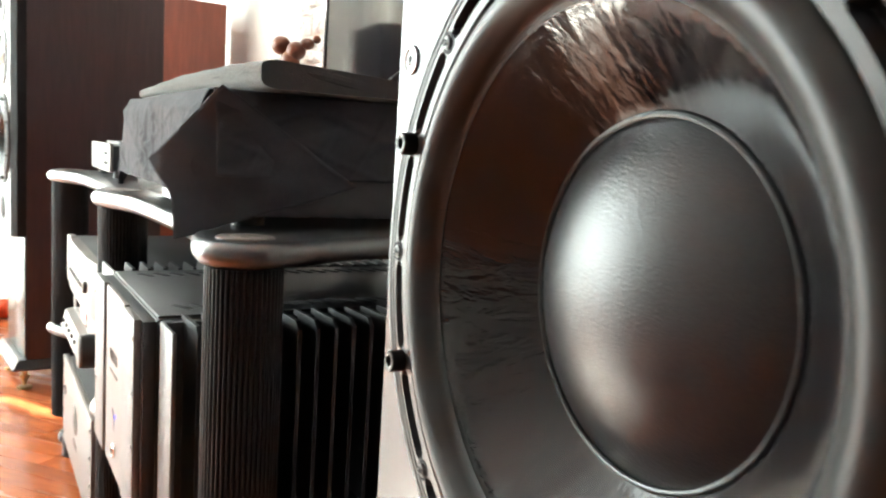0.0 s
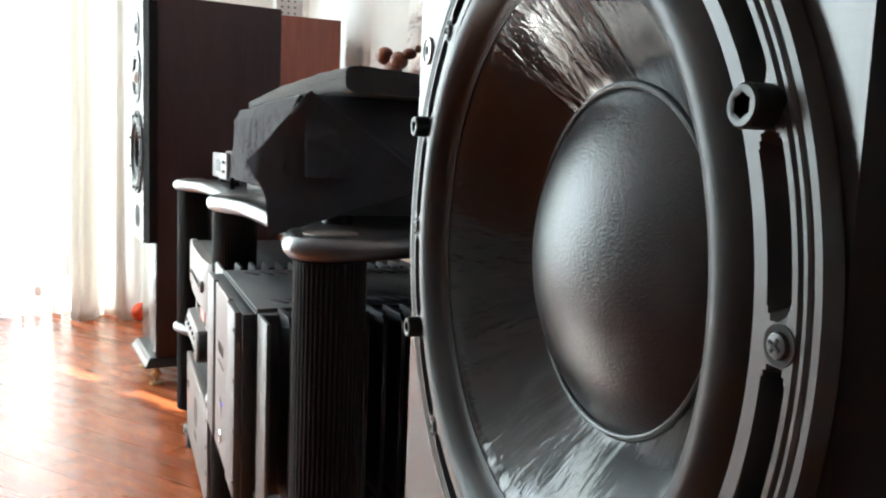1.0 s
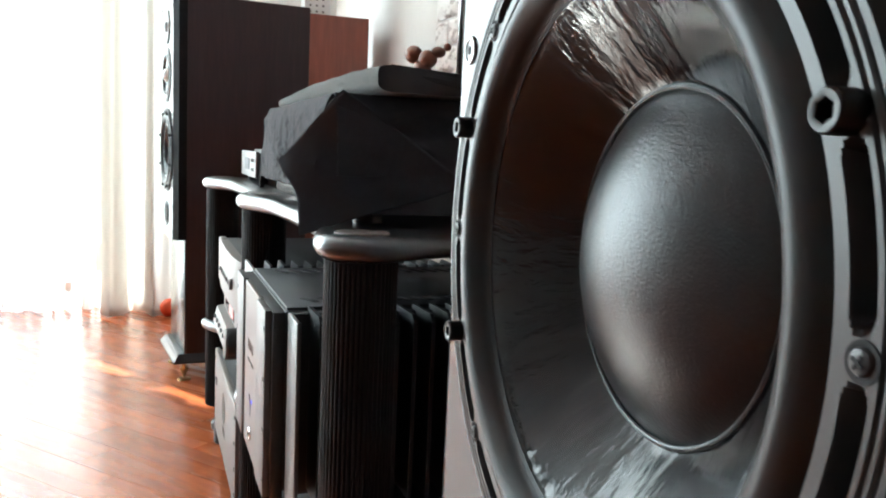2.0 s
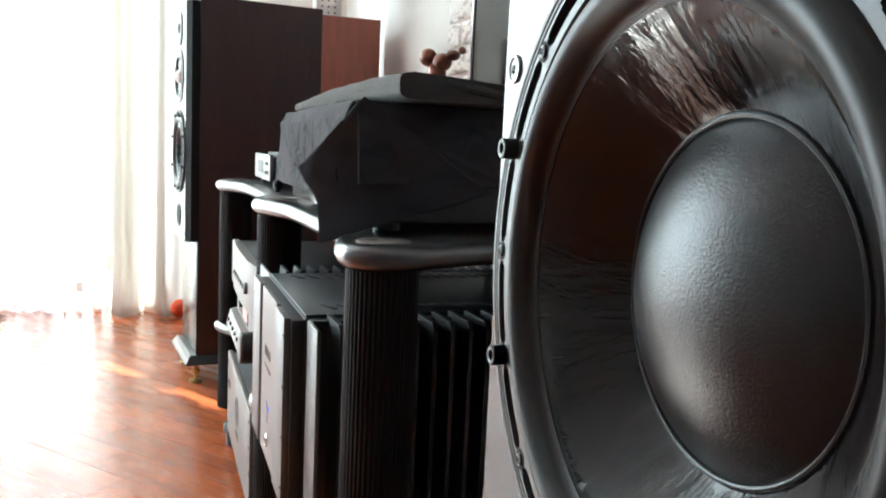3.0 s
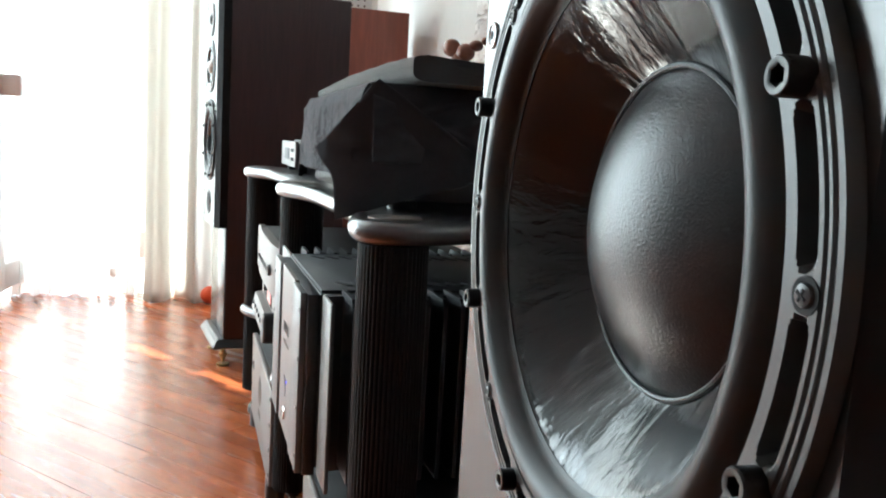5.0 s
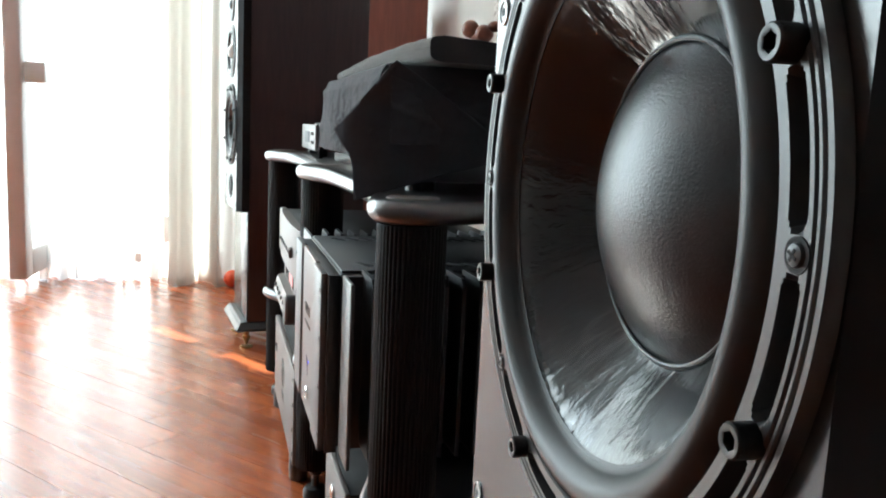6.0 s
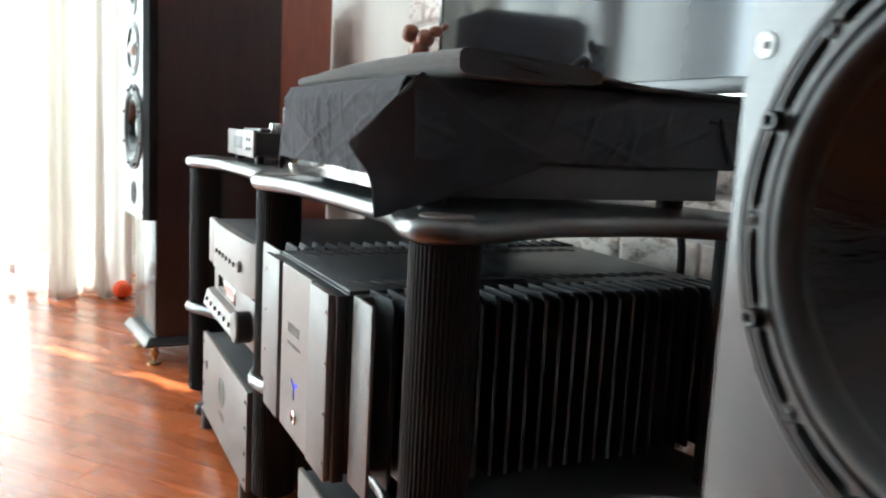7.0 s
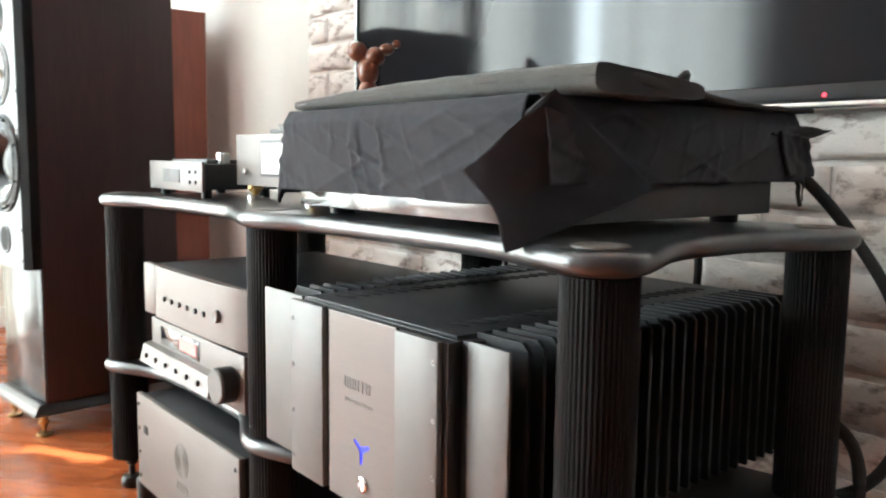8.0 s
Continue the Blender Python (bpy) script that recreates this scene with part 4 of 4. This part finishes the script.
part("lid", box((0.075, 0.04, 0.6405), (0.46, 0.465, 0.708), 0.006), M["black_lacquer"], tt)
for x in (0.10, 0.43):
    for y in (0.07, 0.435):
        part("foot", rod((x, y, 0.5885), (x, y, 0.6005), 0.017, 20), M["rubber"], tt)

CX0, CX1, CY0, CY1, CZ = 0.052, 0.500, 0.024, 0.488, 0.722


def drape(s, t):
    """The cloth as laid over the box: s runs from front to back, t from the far end to the near end; past the rim it hangs."""
    wave = noise.noise(Vector((s * 9, t * 9, 3.1))) * 0.006 + noise.noise(Vector((s * 23, t * 23, 7.7))) * 0.0025
    x, y, z = s, t, CZ + 0.4 * wave - 0.010 * max(0, (s - 0.3)) / 0.2
    ox = min(s - CX0, 0) + max(s - CX1, 0)
    oy = min(t - CY0, 0) + max(t - CY1, 0)
    down = math.hypot(ox, oy)
    if down > 1e-6:
        dx, dy = ox / down, oy / down
        down = min(down, 0.125)
        along = t if abs(dx) > abs(dy) else s
        crease = 0.0030 * noise.noise(Vector((along * 9 + down * 10, down * 6, 1.7)))
        for q, (f, lean) in enumerate(((11, 30), (15, -38), (26, 14))):
            ridge = noise.noise(Vector((along * f + down * lean, down * f * 0.35, 5.2 + 3 * q)))
            crease += (0.0030, 0.0024, 0.0016)[q] * max(0, 1 - 7 * abs(ridge)) * (0.4 + 0.6 * abs(noise.noise(Vector((along * 7, down * 12, q + 0.5)))) * 2)
        out = 0.008 * min(down / 0.02, 1) + 0.06 * down + crease * min(down / 0.03, 1)
        x = min(max(s, CX0), CX1) + dx * out
        y = min(max(t, CY0), CY1) + dy * out
        z = CZ - max(down - 0.004, 0) + 0.3 * wave
    return (x, y, max(z, 0.5895))


cover = thing("cloth_cover", pose(0, 0, 0), "slate-grey cotton cloth draped over the turntable with a folded corner", "cloth")
S0, S1, T0, T1 = CX0 - 0.106, CX1 + 0.07, CY0 - 0.086, CY1 + 0.112
bm = sheet(lambda u, v: drape(S0 + (S1 - S0) * u, T0 + (T1 - T0) * v), 240, 250,
           keep=lambda u, v: not (S0 + (S1 - S0) * u < CX0 - 0.004 and T0 + (T1 - T0) * v < CY0 + 0.012))
thick(part("drape", bm, M["cloth"], cover, angle=80), 0.0016)


def fold_face(a, b, c, d, n, bulge, seed, notch=(0, 0, 0)):
    """One side of the folded corner, between four points, with soft creases."""
    a, b, c, d, notch = (Vector(p) for p in (a, b, c, d, notch))
    nrm = (b - a).cross(d - a).normalized()

    def f(u, v):
        p = (a * (1 - u) + b * u) * (1 - v) + (d * (1 - u) + c * u) * v
        p += notch * (u ** 3 * math.sin(math.pi * v) ** 1.5)
        return p + nrm * (bulge * math.sin(math.pi * u) * math.sin(math.pi * v) + 0.003 * noise.noise(Vector((u * 5, v * 5, seed))))
    return sheet(f, n, n)


A, B, C = (0.055, 0.008, 0.7252), (0.001, 0.072, 0.652), (0.018, 0.030, 0.578)
thick(part("corner_fold", fold_face(A, B, C, (0.19, -0.004, 0.634), 40, 0.004, 1.5, (0.007, -0.005, 0.002)), M["cloth"], cover, "folded-over cloth corner", angle=80), 0.0016)
thick(part("corner_under", fold_face(A, (0.044, 0.055, 0.700), (0.036, 0.060, 0.615), B, 16, 0.002, 3.5), M["cloth"], cover, angle=80), 0.0016)
# the near end of the cloth reaches back in a point
thick(part("rear_tail", fold_face((0.44, 0.030, 0.712), (0.545, -0.004, 0.7035), (0.50, 0.006, 0.690), (0.43, 0.012, 0.695), 16, 0.003, 5.5), M["cloth"], cover, angle=80), 0.003)
thick(part("rear_hem", fold_face((0.44, 0.008, 0.700), (0.500, 0.004, 0.694), (0.545, 0.016, 0.645), (0.46, 0.004, 0.648), 16, 0.004, 6.5), M["cloth"], cover, angle=80), 0.003)

# a thicker cloth lies rolled on top
towel = thing("folded_cloth", pose(0, 0, 0), "thick grey knitted cloth lying folded on the covered turntable", "cloth")


def roll(u, v):
    """u goes round the rounded pad, v along its front from the far to the near end."""
    y = 0.500 - 0.512 * v
    rise = 0.0335 * (math.sin(math.pi * min(v * 0.62 + 0.04, 1)) ** 0.8)
    tall = 0.013 + 0.016 * min(v / 0.85, 1) ** 0.7 + 0.004 * math.sin(math.pi * v)
    deep = 0.13 + 0.04 * v
    a = 2 * math.pi * u
    cx = 0.064 + deep / 2 + 0.02 * v
    x = cx - deep / 2 * math.copysign(abs(math.cos(a)) ** 0.35, math.cos(a))
    back = (x - (cx - deep / 2)) / deep
    z = CZ + 0.0025 + tall * (0.5 + 0.5 * math.copysign(abs(math.sin(a)) ** 0.45, math.sin(a))) * (1 - 0.45 * back)
    z += 0.0016 * noise.noise(Vector((x * 30, y * 30, u * 4)))
    return (x, y, z)


bm = sheet(roll, 64, 60)
bmesh.ops.remove_doubles(bm, verts=bm.verts, dist=1e-5)
part("pad", bm, M["towel"], towel, "grey ribbed knit", angle=80)
bm = bmesh.new()
ring = [bm.verts.new(roll(k / 64, 0.999)) for k in range(64)]
bm.faces.new(ring)
# End face given black cloth in place of the shade on it.
part("pad_end", bm, M["cloth_black"], towel, "near end of the pad, blackened to stand for shade")


def tail(u, v):
    x = 0.10 + 0.42 * u
    y = -0.004 + 0.012 * u + 0.30 * v * (1 - 0.35 * u)
    z = 0.7262 + 0.024 * max(0, 1 - u / 0.60) ** 1.2 * (1 - 0.15 * v) + 0.003 * noise.noise(Vector((u * 9, v * 6, 2)))
    return (x, y, z)


thick(part("lining", sheet(tail, 40, 24), M["cloth_black"], towel, "dark lining lying flat behind", angle=80), 0.005)
part("rolled_edge", tube([(0.118, -0.002, 0.7425), (0.140, -0.004, 0.7415), (0.165, -0.005, 0.738), (0.190, -0.004, 0.7345), (0.215, -0.001, 0.7325), (0.232, 0.002, 0.7315)], 0.0085, 14), M["cloth_black"], towel, "dark rolled edge of the cloth")
part("tie_knot", tube([(0.215, 0.004, 0.734), (0.228, -0.004, 0.748), (0.240, 0.002, 0.750), (0.243, 0.006, 0.738), (0.240, 0.000, 0.728)], 0.0045, 10), M["cloth_black"], towel, "black knotted tie")

# wooden figure behind the turntable: plain rounded shapes
fig = bmesh.new()
for c, r, k in (((0.384, 0.834, 0.862), 0.0185, (1, 1, 1)), ((0.406, 0.808, 0.852), 0.0175, (1.1, 1.0, 1.05)), ((0.424, 0.796, 0.866), 0.0125, (1.2, 1.0, 0.9)), ((0.440, 0.788, 0.876), 0.0080, (1, 1, 1)),
                ((0.398, 0.820, 0.826), 0.0200, (1, 1.1, 1.4)), ((0.398, 0.820, 0.775), 0.0210, (1, 1, 1.7)), ((0.398, 0.820, 0.71), 0.024, (1, 1, 1.7)), ((0.398, 0.820, 0.65), 0.026, (1, 1, 1.6)), ((0.398, 0.820, 0.6065), 0.034, (1, 1, 0.55))):
    bmesh.ops.create_uvsphere(fig, u_segments=28, v_segments=18, radius=r, matrix=Matrix.LocRotScale(c, None, k))
solid("wooden_figurine", fig, M["terracotta"], "polished brown wooden figurine of rounded shapes on the shelf", "figurine", angle=60)

ballm = bmesh.new()
bmesh.ops.create_uvsphere(ballm, u_segments=40, v_segments=24, radius=0.034, matrix=Matrix.Translation((-0.050, 2.43, 0.034)))
solid("ball", ballm, M["ball"], "small bright orange rubber ball on the floor", "ball", angle=60)

# cables at the wall
cb = thing("power_cable", pose(0, 0, 0), "thick black braided cable looping down beside the rack", "cable")
part("cord", tube([(0.50, 0.05, 0.668), (0.545, 0.045, 0.655), (0.585, 0.02, 0.615), (0.60, -0.02, 0.56), (0.605, -0.065, 0.49), (0.605, -0.09, 0.41), (0.60, -0.092, 0.32), (0.585, -0.06, 0.25), (0.56, 0.0, 0.215), (0.55, 0.06, 0.20)], 0.0080, 12), M["cable"], cb)
part("cord_end", tube([(0.548, 0.048, 0.650), (0.552, 0.040, 0.634), (0.549, 0.038, 0.622), (0.553, 0.036, 0.606)], 0.003, 8), M["cable"], cb)
cb2 = thing("signal_cable", pose(0, 0, 0), "black cable hanging behind the rack down to the floor", "cable")
part("cord", tube([(0.53, 0.02, 0.34), (0.545, -0.03, 0.33), (0.56, -0.055, 0.29), (0.56, -0.06, 0.22), (0.55, -0.05, 0.14), (0.53, -0.02, 0.05), (0.50, 0.02, 0.009)], 0.0085, 10), M["cable"], cb2)
cb3 = thing("signal_cable", pose(0, 0, 0), "black cable hanging behind the rack down to the floor", "cable")
part("cord", tube([(0.52, 0.20, 0.60), (0.55, 0.19, 0.56), (0.575, 0.20, 0.48), (0.57, 0.22, 0.30), (0.56, 0.24, 0.10), (0.54, 0.26, 0.008)], 0.006, 10), M["cable"], cb3)
cb4 = thing("signal_cable", pose(0, 0, 0), "thin black cable hanging behind the rack down to the floor", "cable")
part("cord", tube([(0.53, 0.60, 0.60), (0.56, 0.61, 0.55), (0.58, 0.62, 0.40), (0.57, 0.64, 0.15), (0.55, 0.65, 0.006)], 0.004, 8), M["cable"], cb4)

# ---- pieces of the setting ----
# bricks on the right wall, from its end at the plain plaster towards the room
rngb = random.Random(11)
PITCH, LENGTH, GAP = 0.0735, 0.208, 0.010
bm = box((WX + 0.0015, -1.9, 0), (WX + 0.0118, 1.50, 2.6))
mortar = solid("brick_facing", bm, M["mortar"], "whitewashed rough brick facing with pale mortar", "brick facing", kind="structure")


def brick_mesh(long, seed):
    """A worn brick: its face towards -x is uneven, with rounded edges."""
    bm = bmesh.new()
    n1, n2 = 14, 6
    h = PITCH - GAP
    g = []
    for i in range(n1 + 1):
        row = []
        for j in range(n2 + 1):
            y, z = -long / 2 + long * i / n1, -h / 2 + h * j / n2
            edge = min(i, n1 - i, j, n2 - j)
            d = 0.0095 if edge else 0.0045
            d += 0.0030 * noise.noise(Vector((y * 25, z * 25, seed)))
            if edge and noise.noise(Vector((y * 38, z * 70, seed + 2))) > 0.30:
                d -= 0.0055
            k = 0.0018 * noise.noise(Vector((y * 60, z * 60, seed + 5))) if not edge else 0.002 * noise.noise(Vector((y * 40, z * 40, seed + 9)))
            row.append(bm.verts.new((-d, y + (k if i in (0, n1) else 0), z + (k if j in (0, n2) else 0))))
        g.append(row)
    for i in range(n1):
        for j in range(n2):
            bm.faces.new((g[i][j], g[i][j + 1], g[i + 1][j + 1], g[i + 1][j]))
    rim = [g[i][0] for i in range(n1 + 1)] + [g[n1][j] for j in range(1, n2 + 1)] + [g[i][n2] for i in range(n1 - 1, -1, -1)] + [g[0][j] for j in range(n2 - 1, 0, -1)]
    back = [bm.verts.new((0.001, v.co.y, v.co.z)) for v in rim]
    for k in range(len(rim)):
        bm.faces.new((rim[k], rim[(k + 1) % len(rim)], back[(k + 1) % len(rim)], back[k]))
    return mesh_of("brick", bm, M["brick"], 70)


whole = [brick_mesh(LENGTH - GAP, k * 3.7) for k in range(9)]
halves = [brick_mesh(LENGTH / 2 - GAP, k * 5.1 + 1) for k in range(4)]
for r in range(22):
    z = 0.004 + PITCH * (r + 0.5) - 0.002
    y = 1.50
    first = r % 2 == 1
    while y > -1.0:
        long = LENGTH / 2 if first else LENGTH
        ob = new("brick", rngb.choice(halves if first else whole))
        ob.parent = mortar
        ob.location = (WX + 0.0015, y - long / 2, z)
        if rngb.random() < 0.5:
            ob.rotation_euler.x = math.pi
        y -= long
        first = False

# diagonal floor boards
rngp = random.Random(21)
ANG = -50.5
turn = Matrix.Rotation(radians(ANG), 3, "Z")
PW = 0.098
plank_meshes = {}
for long in (0.9, 1.15, 1.4):
    bm = box((-long / 2 + 0.0002, -PW / 2 + 0.0002, -0.012), (long / 2 - 0.0002, PW / 2 - 0.0002, 0.0), 0.0002, seg=1)
    plank_meshes[long] = mesh_of("plank", bm, M["plank"], 30)
EDGES = ((Vector((0.76, 0, 0)), Vector((1, 0, 0))), (Vector((0, 3.1, 0)), Vector((0, 1, 0))), (Vector((-6.6, 0, 0)), Vector((-1, 0, 0))), (Vector((0, -7.0, 0)), Vector((0, -1, 0))))


def trimmed(bm, m):
    """Cuts boards off inside the walls; m takes the mesh to the room."""
    back = m.inverted()
    for at, out in EDGES:
        bmesh.ops.bisect_plane(bm, geom=bm.verts[:] + bm.edges[:] + bm.faces[:], plane_co=back @ at, plane_no=back.to_3x3() @ out, clear_outer=True)
    return bm


rest = bmesh.new()
for j in range(-104, 72):
    near = -26 <= j < 34
    s = -3.6 + rngp.uniform(0, 0.6) if near else -3.6 + 0.13 * (j % 5)
    start = s
    s -= 2.3
    while s < 7.2:
        near = -26 <= j < 34 and start - 0.01 < s < 3.4
        long = 1.15 if s < start - 0.01 else rngp.choice((0.9, 1.15, 1.4)) if near else (0.9, 1.15, 1.4)[(j + int(s * 3)) % 3]
        c = turn @ Vector((s + long / 2, j * PW, 0))
        s += long
        c.x, c.y = c.x - 0.35, c.y + 1.0
        ends = [c + turn @ Vector((k * long / 2, 0, 0)) for k in (-1, 1)]
        if min(e.x for e in ends) > 0.75 or min(e.y for e in ends) > 3.05:
            continue
        if near and -2.3 < c.x < 0.95 and -0.9 < c.y < 3.05:
            spin = radians(ANG) + (math.pi if rngp.random() < 0.5 else 0)
            m = Matrix.Translation((c.x, c.y, rngp.uniform(-0.0002, 0.0))) @ Matrix.Rotation(spin, 4, "Z")
            me = plank_meshes[long]
            if max(e.x for e in ends) > 0.74 or max(e.y for e in ends) > 3.08:
                bm = box((-long / 2 + 0.0002, -PW / 2 + 0.0002, -0.012), (long / 2 - 0.0002, PW / 2 - 0.0002, 0.0), 0.0002, seg=1)
                me = mesh_of("plank", trimmed(bm, m), M["plank"], 30)
            ob = new("plank", me)
            ob.parent = floor
            ob.matrix_local = m
        else:
            q = [(turn @ Vector((x * (long / 2 - 0.0006), y * (PW / 2 - 0.0006), 0))) + c for x, y in ((-1, -1), (1, -1), (1, 1), (-1, 1))]
            lo, hi = [rest.verts.new((v.x, v.y, -0.012)) for v in q], [rest.verts.new((v.x, v.y, -0.0002)) for v in q]
            rest.faces.new(hi)
            for k in range(4):
                rest.faces.new((lo[k], lo[(k + 1) % 4], hi[(k + 1) % 4], hi[k]))
rest_boards = part("floor_boards", trimmed(rest, Matrix.Identity(4)), M["plank"], floor, "more red-brown boards of the floor")
tagged(rest_boards, "more red-brown boards of the floor", kind="stuff")
